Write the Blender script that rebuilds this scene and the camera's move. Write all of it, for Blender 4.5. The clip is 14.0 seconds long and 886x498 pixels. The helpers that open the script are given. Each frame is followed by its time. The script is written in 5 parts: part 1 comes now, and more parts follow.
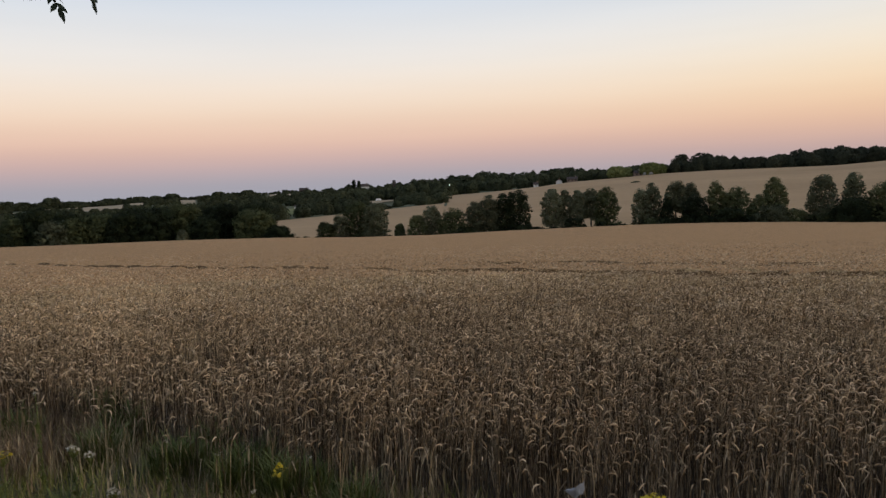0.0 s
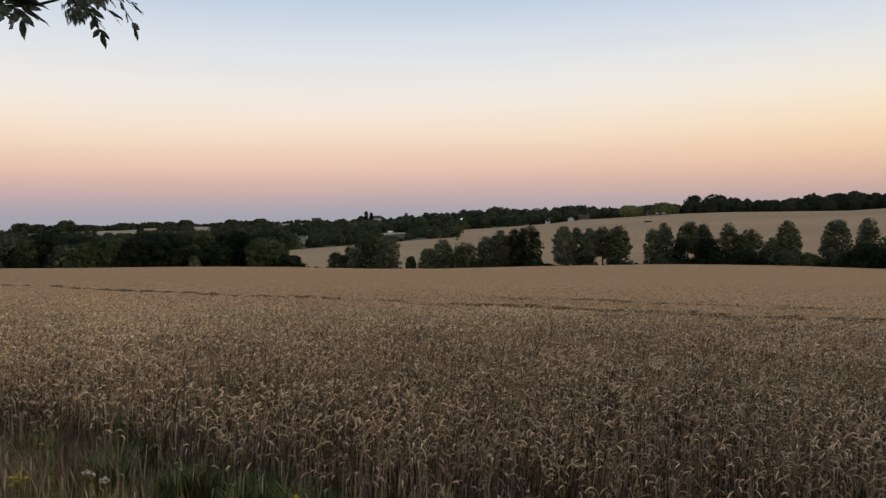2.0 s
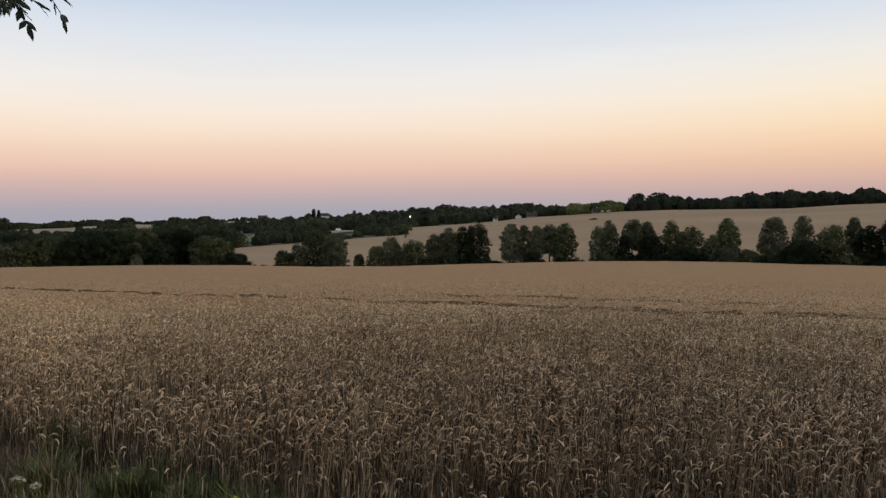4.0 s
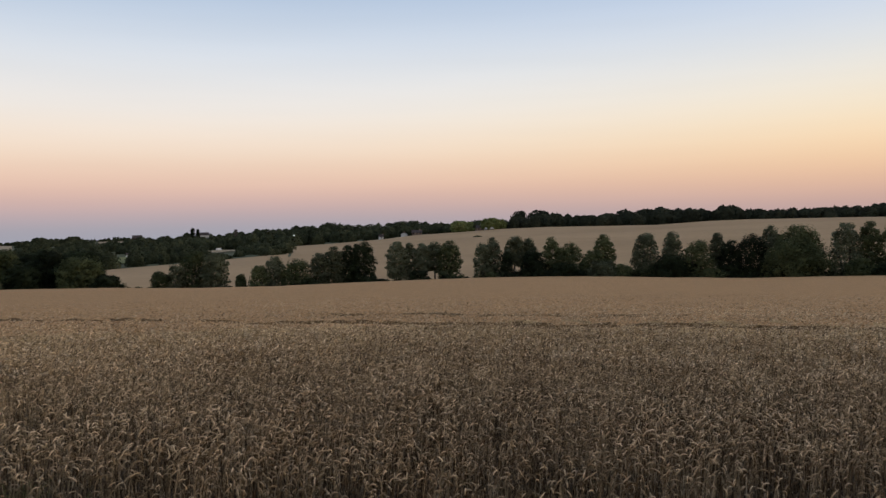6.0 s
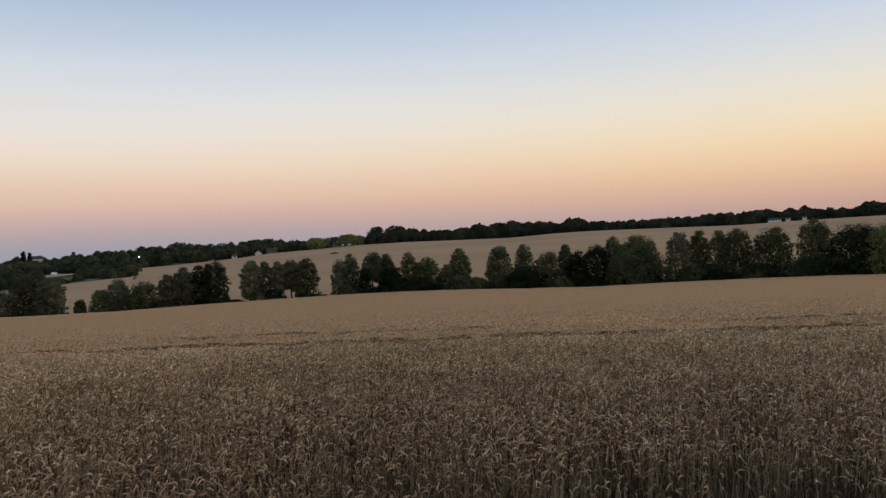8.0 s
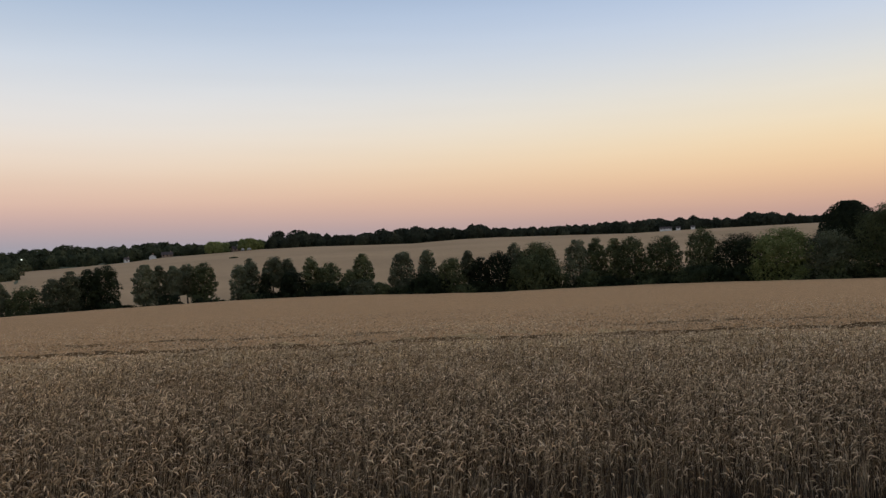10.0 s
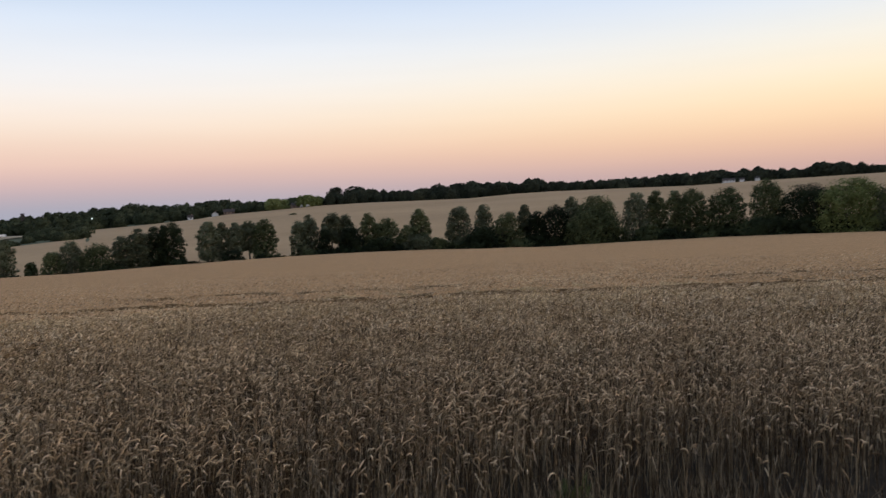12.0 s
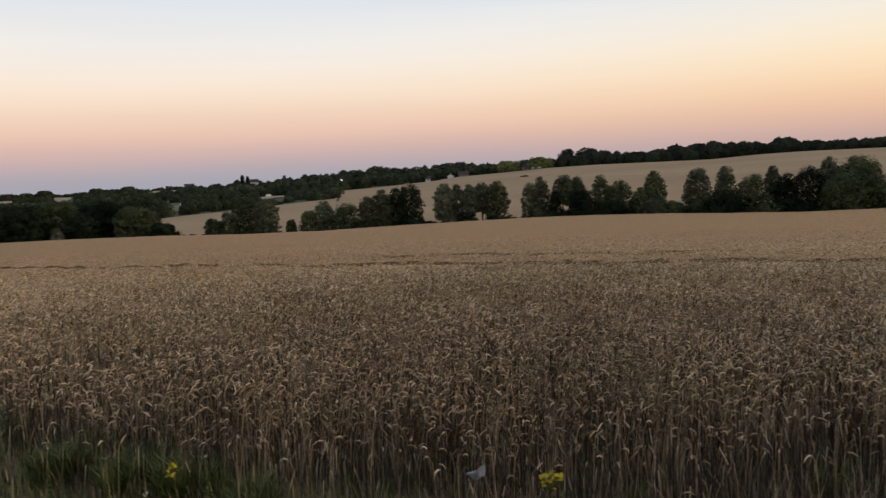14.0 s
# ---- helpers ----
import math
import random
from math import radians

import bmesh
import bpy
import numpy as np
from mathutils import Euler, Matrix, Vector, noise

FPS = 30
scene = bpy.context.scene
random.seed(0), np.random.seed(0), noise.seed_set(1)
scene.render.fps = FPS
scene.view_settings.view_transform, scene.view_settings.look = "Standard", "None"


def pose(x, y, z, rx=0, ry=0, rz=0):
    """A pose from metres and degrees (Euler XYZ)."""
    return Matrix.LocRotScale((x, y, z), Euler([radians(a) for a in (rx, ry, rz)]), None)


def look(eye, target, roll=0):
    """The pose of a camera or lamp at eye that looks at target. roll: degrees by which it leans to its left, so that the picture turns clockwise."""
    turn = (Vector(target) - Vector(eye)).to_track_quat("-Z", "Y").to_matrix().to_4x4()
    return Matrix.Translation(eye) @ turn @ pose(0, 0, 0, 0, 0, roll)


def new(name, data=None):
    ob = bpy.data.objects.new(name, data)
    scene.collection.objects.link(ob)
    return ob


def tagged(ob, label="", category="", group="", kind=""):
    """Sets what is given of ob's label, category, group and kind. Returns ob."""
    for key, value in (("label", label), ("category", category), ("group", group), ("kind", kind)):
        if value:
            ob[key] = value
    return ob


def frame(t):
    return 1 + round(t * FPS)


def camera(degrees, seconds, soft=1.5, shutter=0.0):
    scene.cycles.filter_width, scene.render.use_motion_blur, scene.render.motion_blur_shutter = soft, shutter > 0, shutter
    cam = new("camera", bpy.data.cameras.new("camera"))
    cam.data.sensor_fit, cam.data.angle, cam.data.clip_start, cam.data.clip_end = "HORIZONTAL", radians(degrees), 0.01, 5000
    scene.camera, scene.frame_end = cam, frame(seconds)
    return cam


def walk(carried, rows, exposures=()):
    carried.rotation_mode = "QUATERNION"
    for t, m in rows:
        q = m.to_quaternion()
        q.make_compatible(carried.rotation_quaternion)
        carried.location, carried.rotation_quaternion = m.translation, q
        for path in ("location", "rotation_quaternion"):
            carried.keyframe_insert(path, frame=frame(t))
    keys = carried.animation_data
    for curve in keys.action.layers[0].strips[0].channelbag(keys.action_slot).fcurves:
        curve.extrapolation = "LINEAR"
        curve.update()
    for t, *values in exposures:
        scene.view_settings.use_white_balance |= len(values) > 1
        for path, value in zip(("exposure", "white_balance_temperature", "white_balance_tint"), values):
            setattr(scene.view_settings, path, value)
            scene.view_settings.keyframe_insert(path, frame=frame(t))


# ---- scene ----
# ---- camera ----
cam = camera(59.78, 14.0, soft=1.36, shutter=0.25)
walk(cam, [
    (0.0, pose(-0.017, -0.006, 2.100, 85.81, 2.49, 29.91)),
    (0.5, pose(-0.018, -0.007, 2.100, 86.37, 2.17, 32.33)),
    (1.0, pose(-0.045, -0.016, 2.100, 87.24, 1.87, 33.52)),
    (1.5, pose(-0.080, -0.029, 2.100, 88.11, 1.39, 33.16)),
    (2.0, pose(-0.094, -0.034, 2.100, 88.35, 0.85, 30.78)),
    (2.5, pose(-0.090, -0.033, 2.100, 88.40, 0.59, 27.63)),
    (2.7, pose(-0.088, -0.032, 2.100, 88.47, 0.45, 26.74)),
    (4.8, pose(-0.047, -0.017, 2.100, 87.75, 1.17, 26.96)),
    (5.0, pose(-0.047, -0.017, 2.100, 87.82, 1.49, 25.61)),
    (5.5, pose(-0.028, -0.010, 2.100, 88.34, 1.27, 21.72)),
    (6.0, pose(0.000, 0.000, 2.100, 89.28, 1.39, 18.47)),
    (6.5, pose(0.019, 0.007, 2.100, 89.58, 1.64, 14.28)),
    (7.0, pose(0.033, 0.012, 2.100, 89.52, 1.81, 10.59)),
    (7.5, pose(0.042, 0.015, 2.100, 89.68, 2.29, 9.61)),
    (8.0, pose(0.058, 0.021, 2.100, 90.08, 2.76, 7.90)),
    (8.5, pose(0.080, 0.029, 2.100, 90.31, 3.13, 4.79)),
    (9.0, pose(0.085, 0.031, 2.100, 90.12, 2.97, 2.77)),
    (11.3, pose(0.066, 0.024, 2.090, 90.32, 1.90, 0.01)),
    (11.5, pose(0.062, 0.023, 2.083, 89.59, 2.11, 0.82)),
    (12.0, pose(0.033, 0.012, 2.062, 87.01, 2.88, 4.91)),
    (12.5, pose(0.014, 0.005, 2.062, 85.59, 3.12, 9.12)),
    (13.0, pose(0.000, 0.000, 2.065, 85.38, 3.34, 12.24)),
    (13.5, pose(-0.019, -0.007, 2.065, 85.33, 3.01, 16.78)),
    (14.0, pose(-0.042, -0.015, 2.063, 85.06, 2.85, 21.94)),
], exposures=[(0.0, -0.03, 6365, 10), (0.5, -0.01, 6365, 10), (1.0, -0.05, 6365, 10), (2.5, 0.0, 6365, 10), (5.0, 0.04, 6320, 10), (6.0, -0.03, 6310, 10), (6.5, -0.1, 6290, 10), (7.5, -0.09, 6265, 10), (8.5, -0.17, 6290, 10), (9.0, -0.16, 6270, 10), (11.4, -0.1, 6190, 10), (12.0, 0.12, 6050, 10), (12.5, 0.17, 6120, 10), (13.0, 0.06, 6330, 10), (13.5, 0.03, 6380, 10), (14.0, 0.04, 6380, 10)])

# ---- world and light: dusk just after sunset, glow beyond the far end of the tree row ----
GLOW = Vector((0.94, 0.34, 0.0))


def sky_world():
    world = bpy.data.worlds.new("dusk_sky")
    scene.world = world
    world.use_nodes = True
    nt = world.node_tree
    nt.nodes.clear()
    out = nt.nodes.new("ShaderNodeOutputWorld")
    bg = nt.nodes.new("ShaderNodeBackground")
    coord = nt.nodes.new("ShaderNodeTexCoord")
    sep = nt.nodes.new("ShaderNodeSeparateXYZ")
    nt.links.new(coord.outputs["Generated"], sep.inputs[0])
    height = nt.nodes.new("ShaderNodeMapRange")
    height.inputs[1].default_value, height.inputs[2].default_value = -0.02, 0.48
    nt.links.new(sep.outputs[2], height.inputs[0])

    def ramp(stops):
        node = nt.nodes.new("ShaderNodeValToRGB")
        node.color_ramp.interpolation = "B_SPLINE"
        els = node.color_ramp.elements
        for i, (deg, rgb) in enumerate(stops):
            p = min(max((math.sin(radians(deg)) + 0.02) / 0.5, 0), 1)
            e = els[i] if i < 2 else els.new(p)
            e.position, e.color = p, (*[srgb(c) for c in rgb], 1)
        nt.links.new(height.outputs[0], node.inputs[0])
        return node

    far = ramp([(-1, (152, 157, 170)), (28.7, (146, 160, 185)), (1.2, (166, 164, 173)), (2.6, (199, 172, 170)), (4.2, (231, 191, 170)),
                (6.5, (246, 221, 195)), (9.5, (245, 237, 227)), (14, (216, 224, 233)), (19, (165, 187, 214))])
    near = ramp([(-1, (178, 150, 150)), (28.7, (146, 160, 185)), (1.6, (200, 160, 148)), (3.2, (228, 182, 150)), (5.2, (250, 210, 160)),
                 (8, (254, 233, 193)), (12, (230, 230, 226)), (16, (197, 211, 233)), (20, (174, 193, 220))])
    side = nt.nodes.new("ShaderNodeVectorMath")
    side.operation = "DOT_PRODUCT"
    side.inputs[1].default_value = GLOW
    nt.links.new(coord.outputs["Generated"], side.inputs[0])
    share = nt.nodes.new("ShaderNodeMapRange")
    share.interpolation_type = "SMOOTHSTEP"
    share.inputs[1].default_value, share.inputs[2].default_value = -0.3, 1.0
    nt.links.new(side.outputs["Value"], share.inputs[0])
    mix = nt.nodes.new("ShaderNodeMix")
    mix.data_type = "RGBA"
    nt.links.new(share.outputs[0], mix.inputs[0])
    nt.links.new(far.outputs[0], mix.inputs[6])
    nt.links.new(near.outputs[0], mix.inputs[7])
    haze = nt.nodes.new("ShaderNodeTexNoise")
    haze.inputs["Scale"].default_value = 2.5
    haze.inputs["Detail"].default_value = 3
    stretch = nt.nodes.new("ShaderNodeMapping")
    stretch.inputs["Scale"].default_value = (1, 1, 14)
    nt.links.new(coord.outputs["Generated"], stretch.inputs[0])
    nt.links.new(stretch.outputs[0], haze.inputs["Vector"])
    gain = nt.nodes.new("ShaderNodeMapRange")
    gain.inputs[3].default_value, gain.inputs[4].default_value = 0.97, 1.03
    nt.links.new(haze.outputs[0], gain.inputs[0])
    toned = nt.nodes.new("ShaderNodeVectorMath")
    toned.operation = "SCALE"
    nt.links.new(mix.outputs[2], toned.inputs[0])
    nt.links.new(gain.outputs[0], toned.inputs["Scale"])
    sky = nt.nodes.new("ShaderNodeTexSky")
    sky.sky_type, sky.sun_disc = "NISHITA", False
    sky.sun_elevation, sky.sun_rotation = radians(-1.5), math.atan2(GLOW.x, GLOW.y)
    faint = nt.nodes.new("ShaderNodeVectorMath")
    faint.operation = "SCALE"
    faint.inputs["Scale"].default_value = 0.05
    nt.links.new(sky.outputs[0], faint.inputs[0])
    total = nt.nodes.new("ShaderNodeVectorMath")
    nt.links.new(toned.outputs[0], total.inputs[0])
    nt.links.new(faint.outputs[0], total.inputs[1])
    nt.links.new(total.outputs[0], bg.inputs[0])
    bg.inputs[1].default_value = 1.0
    nt.links.new(bg.outputs[0], out.inputs[0])


def srgb(c):
    c = c / 255
    return c / 12.92 if c <= 0.04045 else ((c + 0.055) / 1.055) ** 2.4


sky_world()
sun = new("afterglow_sun", bpy.data.lights.new("afterglow_sun", "SUN"))
sun.data.energy, sun.data.angle, sun.data.color = 1.2, radians(45), (1.0, 0.78, 0.56)
sun.matrix_world = look((0, 0, 0), (-GLOW.x, -GLOW.y, -0.16))
tagged(sun, "soft warm glow of the sun just set", "sunlight", kind="structure")

# ---- materials ----


def material(name, rough=0.85):
    m = bpy.data.materials.new(name)
    m.use_nodes = True
    b = m.node_tree.nodes["Principled BSDF"]
    b.inputs["Roughness"].default_value = rough
    b.inputs["Specular IOR Level"].default_value = 0.25
    return m, m.node_tree, b


def speckled(name, colours, scale=3.0, rough=0.85, island=0.0, bump=0.0, detail=6, wide=0.0, translucent=0.0, flat=(1, 1, 1), each=0.0, span=0.44, gloss=0.25):
    """Colour from noise at two scales, with a shift from piece to piece."""
    m, nt, b = material(name, rough)
    b.inputs["Specular IOR Level"].default_value = gloss
    geo = nt.nodes.new("ShaderNodeNewGeometry")
    scaled = nt.nodes.new("ShaderNodeMapping")
    scaled.inputs["Scale"].default_value = flat
    nt.links.new(geo.outputs["Position"], scaled.inputs[0])
    fine = nt.nodes.new("ShaderNodeTexNoise")
    fine.inputs["Scale"].default_value, fine.inputs["Detail"].default_value = scale, detail
    nt.links.new(scaled.outputs[0], fine.inputs["Vector"])
    value = fine.outputs[0]
    if wide:
        broad = nt.nodes.new("ShaderNodeTexNoise")
        broad.inputs["Scale"].default_value, broad.inputs["Detail"].default_value = wide, 3
        nt.links.new(scaled.outputs[0], broad.inputs["Vector"])
        mixed = nt.nodes.new("ShaderNodeMix")
        mixed.inputs[0].default_value = 0.5
        nt.links.new(value, mixed.inputs[2])
        nt.links.new(broad.outputs[0], mixed.inputs[3])
        value = mixed.outputs[0]
    if island:
        shift = nt.nodes.new("ShaderNodeMapRange")
        shift.inputs[3].default_value, shift.inputs[4].default_value = -island, island
        nt.links.new(geo.outputs["Random Per Island"], shift.inputs[0])
        add = nt.nodes.new("ShaderNodeMath")
        nt.links.new(value, add.inputs[0])
        nt.links.new(shift.outputs[0], add.inputs[1])
        value = add.outputs[0]
    if each:
        info = nt.nodes.new("ShaderNodeObjectInfo")
        vary = nt.nodes.new("ShaderNodeMapRange")
        vary.inputs[3].default_value, vary.inputs[4].default_value = -each, each
        nt.links.new(info.outputs["Random"], vary.inputs[0])
        plus = nt.nodes.new("ShaderNodeMath")
        nt.links.new(value, plus.inputs[0])
        nt.links.new(vary.outputs[0], plus.inputs[1])
        value = plus.outputs[0]
    ramp = nt.nodes.new("ShaderNodeValToRGB")
    els = ramp.color_ramp.elements
    for i, c in enumerate(colours):
        p = 0.5 - span / 2 + span * i / (len(colours) - 1)
        e = els[i] if i < 2 else els.new(p)
        e.position = p
        e.color = (*c, 1)
    nt.links.new(value, ramp.inputs[0])
    nt.links.new(ramp.outputs[0], b.inputs["Base Color"])
    if bump:
        bm = nt.nodes.new("ShaderNodeBump")
        bm.inputs["Strength"].default_value, bm.inputs["Distance"].default_value = 1.0, bump
        nt.links.new(fine.outputs[0], bm.inputs["Height"])
        nt.links.new(bm.outputs[0], b.inputs["Normal"])
    if translucent:
        tr = nt.nodes.new("ShaderNodeBsdfTranslucent")
        nt.links.new(ramp.outputs[0], tr.inputs[0])
        ms = nt.nodes.new("ShaderNodeMixShader")
        ms.inputs[0].default_value = translucent
        nt.links.new(b.outputs[0], ms.inputs[1])
        nt.links.new(tr.outputs[0], ms.inputs[2])
        nt.links.new(ms.outputs[0], nt.nodes["Material Output"].inputs[0])
    return m


EARS = speckled("ripe_wheat_ears", [(0.205, 0.136, 0.072), (0.50, 0.346, 0.191), (0.88, 0.655, 0.395)], 0.8, 0.7, island=0.24, wide=0.07)
# Straw darker than the ears: shade between stalks is put into its colour.
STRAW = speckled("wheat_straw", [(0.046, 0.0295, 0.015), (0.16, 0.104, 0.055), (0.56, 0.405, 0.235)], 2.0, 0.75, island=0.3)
# Dark-to-pale noise paints lit ear tops and the shaded gaps between them.
CANOPY = speckled("wheat_canopy_painted_gaps", [(0.112, 0.064, 0.029), (0.448, 0.258, 0.116), (0.805, 0.482, 0.230)], 13.0, 0.9, bump=0.04, detail=3, span=0.62, gloss=0.05)
# Dark specks paint the shade deep between the ears.
UNDERCROP = speckled("under_crop_straw_painted_gaps", [(0.118, 0.080, 0.035), (0.40, 0.267, 0.125), (0.77, 0.53, 0.26)], 16.0, 0.95, bump=0.08, detail=4, span=0.3, gloss=0.05, wide=1.1)
FAR_WHEAT = speckled("far_ripe_wheat", [(0.315, 0.195, 0.090), (0.40, 0.25, 0.117), (0.475, 0.304, 0.148)], 0.5, 0.9, wide=0.015, flat=(0.6, 1, 1))
FAR_PALE = speckled("far_pale_stubble", [(0.32, 0.23, 0.13), (0.40, 0.30, 0.18)], 0.1, 0.9, wide=0.01)
MEADOW = speckled("light_green_meadow", [(0.12, 0.125, 0.038), (0.17, 0.172, 0.055), (0.23, 0.222, 0.08)], 0.3, 0.95, wide=0.04)
LAND = speckled("valley_grassland", [(0.035, 0.042, 0.016), (0.075, 0.08, 0.032), (0.15, 0.13, 0.062)], 3.5, 0.95, bump=0.05, wide=0.03, detail=9)
VERGE = speckled("verge_soil_and_thatch", [(0.028, 0.029, 0.012), (0.06, 0.057, 0.025), (0.12, 0.10, 0.05)], 9.0, 0.95, bump=0.04, wide=0.6)
SOIL = speckled("dark_field_soil", [(0.022, 0.017, 0.010), (0.052, 0.038, 0.023), (0.10, 0.073, 0.045)], 9.0, 0.95, bump=0.03, wide=0.6)
# Trodden straw, darkened to paint the shade inside the wheel tracks too.
TRACK = speckled("trodden_straw_and_painted_shade", [(0.065, 0.038, 0.016), (0.145, 0.086, 0.037), (0.25, 0.153, 0.07)], 7.0, 0.95, bump=0.03, wide=0.8)
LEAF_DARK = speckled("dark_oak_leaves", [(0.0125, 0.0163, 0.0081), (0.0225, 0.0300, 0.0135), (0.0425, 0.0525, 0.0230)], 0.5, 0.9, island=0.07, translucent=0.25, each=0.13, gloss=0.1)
LEAF_MID = speckled("ash_green_leaves", [(0.037, 0.044, 0.0185), (0.073, 0.083, 0.035), (0.13, 0.138, 0.059)], 0.5, 0.9, island=0.07, translucent=0.25, each=0.13, gloss=0.1)
LEAF_GREY = speckled("willow_grey_leaves", [(0.058, 0.0630, 0.0345), (0.105, 0.112, 0.062), (0.175, 0.181, 0.103)], 0.5, 0.9, island=0.07, translucent=0.25, each=0.13, gloss=0.1)
LEAF_LIME = speckled("yellow_green_leaves", [(0.10, 0.115, 0.038), (0.185, 0.205, 0.072), (0.28, 0.295, 0.115)], 0.5, 0.9, island=0.07, translucent=0.25, each=0.13, gloss=0.05)
# Lighter and greyer than the near dark leaves: distance haze put into the colour.
LEAF_RIDGE = speckled("hazed_ridge_wood_leaves", [(0.019, 0.0215, 0.0135), (0.036, 0.040, 0.024), (0.066, 0.069, 0.041)], 0.06, 0.9, island=0.06, wide=0.11, gloss=0.1, span=0.36)
LEAF_FAR = speckled("far_wood_leaves", [(0.024, 0.0295, 0.0150), (0.047, 0.054, 0.0275), (0.086, 0.092, 0.048)], 0.06, 0.9, island=0.07, wide=0.11, gloss=0.1, span=0.36)
BARK = speckled("grey_brown_bark", [(0.04, 0.033, 0.025), (0.09, 0.075, 0.06)], 6.0, 0.9, bump=0.02)
GRASS = speckled("verge_grass_green", [(0.055, 0.06, 0.011), (0.215, 0.215, 0.042), (0.47, 0.44, 0.115)], 1.2, 0.7, island=0.2, wide=0.4)
DRY_GRASS = speckled("dry_grass", [(0.18, 0.125, 0.068), (0.37, 0.265, 0.148), (0.58, 0.45, 0.26)], 1.5, 0.75, island=0.2)
FESCUE = speckled("reddish_fescue", [(0.10, 0.062, 0.036), (0.24, 0.152, 0.088), (0.42, 0.30, 0.18)], 1.5, 0.8, island=0.2)
WEED = speckled("weed_leaves", [(0.062, 0.08, 0.018), (0.135, 0.155, 0.038), (0.23, 0.24, 0.075)], 4.0, 0.6, island=0.15)
YELLOW = speckled("yellow_petals", [(0.42, 0.31, 0.008), (0.66, 0.49, 0.015)], 30.0, 0.6, island=0.1)
CREAM = speckled("cream_flower_heads", [(0.42, 0.36, 0.25), (0.60, 0.53, 0.39)], 40.0, 0.8, island=0.15)
ASH_LEAF = speckled("ash_leaflets", [(0.062, 0.076, 0.053), (0.11, 0.132, 0.092), (0.17, 0.195, 0.14)], 25.0, 0.45, island=0.15, translucent=0.25)
ASH_TWIG = speckled("ash_twig_bark", [(0.05, 0.045, 0.035), (0.10, 0.09, 0.07)], 60.0, 0.8)
PLASTIC = speckled("crumpled_white_plastic", [(0.34, 0.32, 0.30), (0.56, 0.53, 0.51)], 30.0, 0.4)
RENDERED_WALL = speckled("white_house_wall", [(0.62, 0.60, 0.55), (0.78, 0.76, 0.72)], 0.8, 0.8)
BRICK_WALL = speckled("brown_house_wall", [(0.22, 0.15, 0.11), (0.32, 0.23, 0.17)], 1.5, 0.9)
ROOF = speckled("dark_tile_roof", [(0.045, 0.035, 0.032), (0.085, 0.065, 0.055)], 1.2, 0.8)
PANE = speckled("dark_window_glass", [(0.01, 0.012, 0.015), (0.02, 0.022, 0.026)], 1.0, 0.1)
PAINT = speckled("white_vehicle_paint", [(0.70, 0.70, 0.70), (0.78, 0.78, 0.78)], 2.0, 0.35)
RUBBER = speckled("tyre_rubber", [(0.015, 0.015, 0.015), (0.03, 0.03, 0.03)], 8.0, 0.8)
METAL = speckled("galvanised_post", [(0.25, 0.25, 0.25), (0.35, 0.35, 0.35)], 5.0, 0.5)
LIGHT, _nt, _b = material("floodlight_glow", 0.4)
_b.inputs["Emission Color"].default_value = (1.0, 0.97, 0.9, 1)
_b.inputs["Emission Strength"].default_value = 6.0

# ---- building helpers ----


def mesh_object(name, verts, faces, mat, parent=None, label="", smooth=False):
    """One mesh object from arrays; faces is (n, 3) or (n, 4)."""
    me = bpy.data.meshes.new(name)
    v = np.asarray(verts, dtype=np.float32).reshape(-1, 3)
    f = np.asarray(faces, dtype=np.int32)
    n, k = f.shape
    me.vertices.add(len(v))
    me.vertices.foreach_set("co", v.ravel())
    me.loops.add(n * k)
    me.loops.foreach_set("vertex_index", f.ravel())
    me.polygons.add(n)
    me.polygons.foreach_set("loop_start", np.arange(n, dtype=np.int32) * k)
    me.polygons.foreach_set("loop_total", np.full(n, k, dtype=np.int32))
    if smooth:
        me.polygons.foreach_set("use_smooth", np.ones(n, dtype=bool))
    me.update(calc_edges=True)
    me.materials.append(mat)
    ob = new(name, me)
    if parent is not None:
        ob.parent = parent
    if label:
        tagged(ob, label)
    return ob


def part(name, bm, mat, parent, label=""):
    me = bpy.data.meshes.new(name)
    bm.to_mesh(me)
    bm.free()
    me.materials.append(mat)
    ob = new(name, me)
    ob.parent = parent
    if label:
        tagged(ob, label)
    return ob


def tube(points, radii, sides=6):
    """Verts and quads of a tapered tube along points."""
    pts = [Vector(p) for p in points]
    verts, faces = [], []
    for i, p in enumerate(pts):
        d = (pts[min(i + 1, len(pts) - 1)] - pts[max(i - 1, 0)]).normalized()
        a = d.cross(Vector((0.31, 0.95, 0.02)))
        a = a.normalized() if a.length > 1e-4 else Vector((1, 0, 0))
        b = d.cross(a)
        for k in range(sides):
            w = 2 * math.pi * k / sides
            verts.append(p + float(radii[i]) * (math.cos(w) * a + math.sin(w) * b))
    for i in range(len(pts) - 1):
        for k in range(sides):
            j = (k + 1) % sides
            faces.append((i * sides + k, i * sides + j, (i + 1) * sides + j, (i + 1) * sides + k))
    return verts, faces


def joined(pieces):
    verts, faces = [], []
    for v, f in pieces:
        n = len(verts)
        verts += [tuple(p) for p in v]
        faces += [tuple(n + i for i in q) for q in f]
    return verts, faces


# ---- lie of the land: bearing in degrees left of straight ahead, range in metres ----
EYE = 2.1


def lerp(b, table):
    xs = sorted(table)
    return np.interp(b, xs, [table[x] for x in xs])


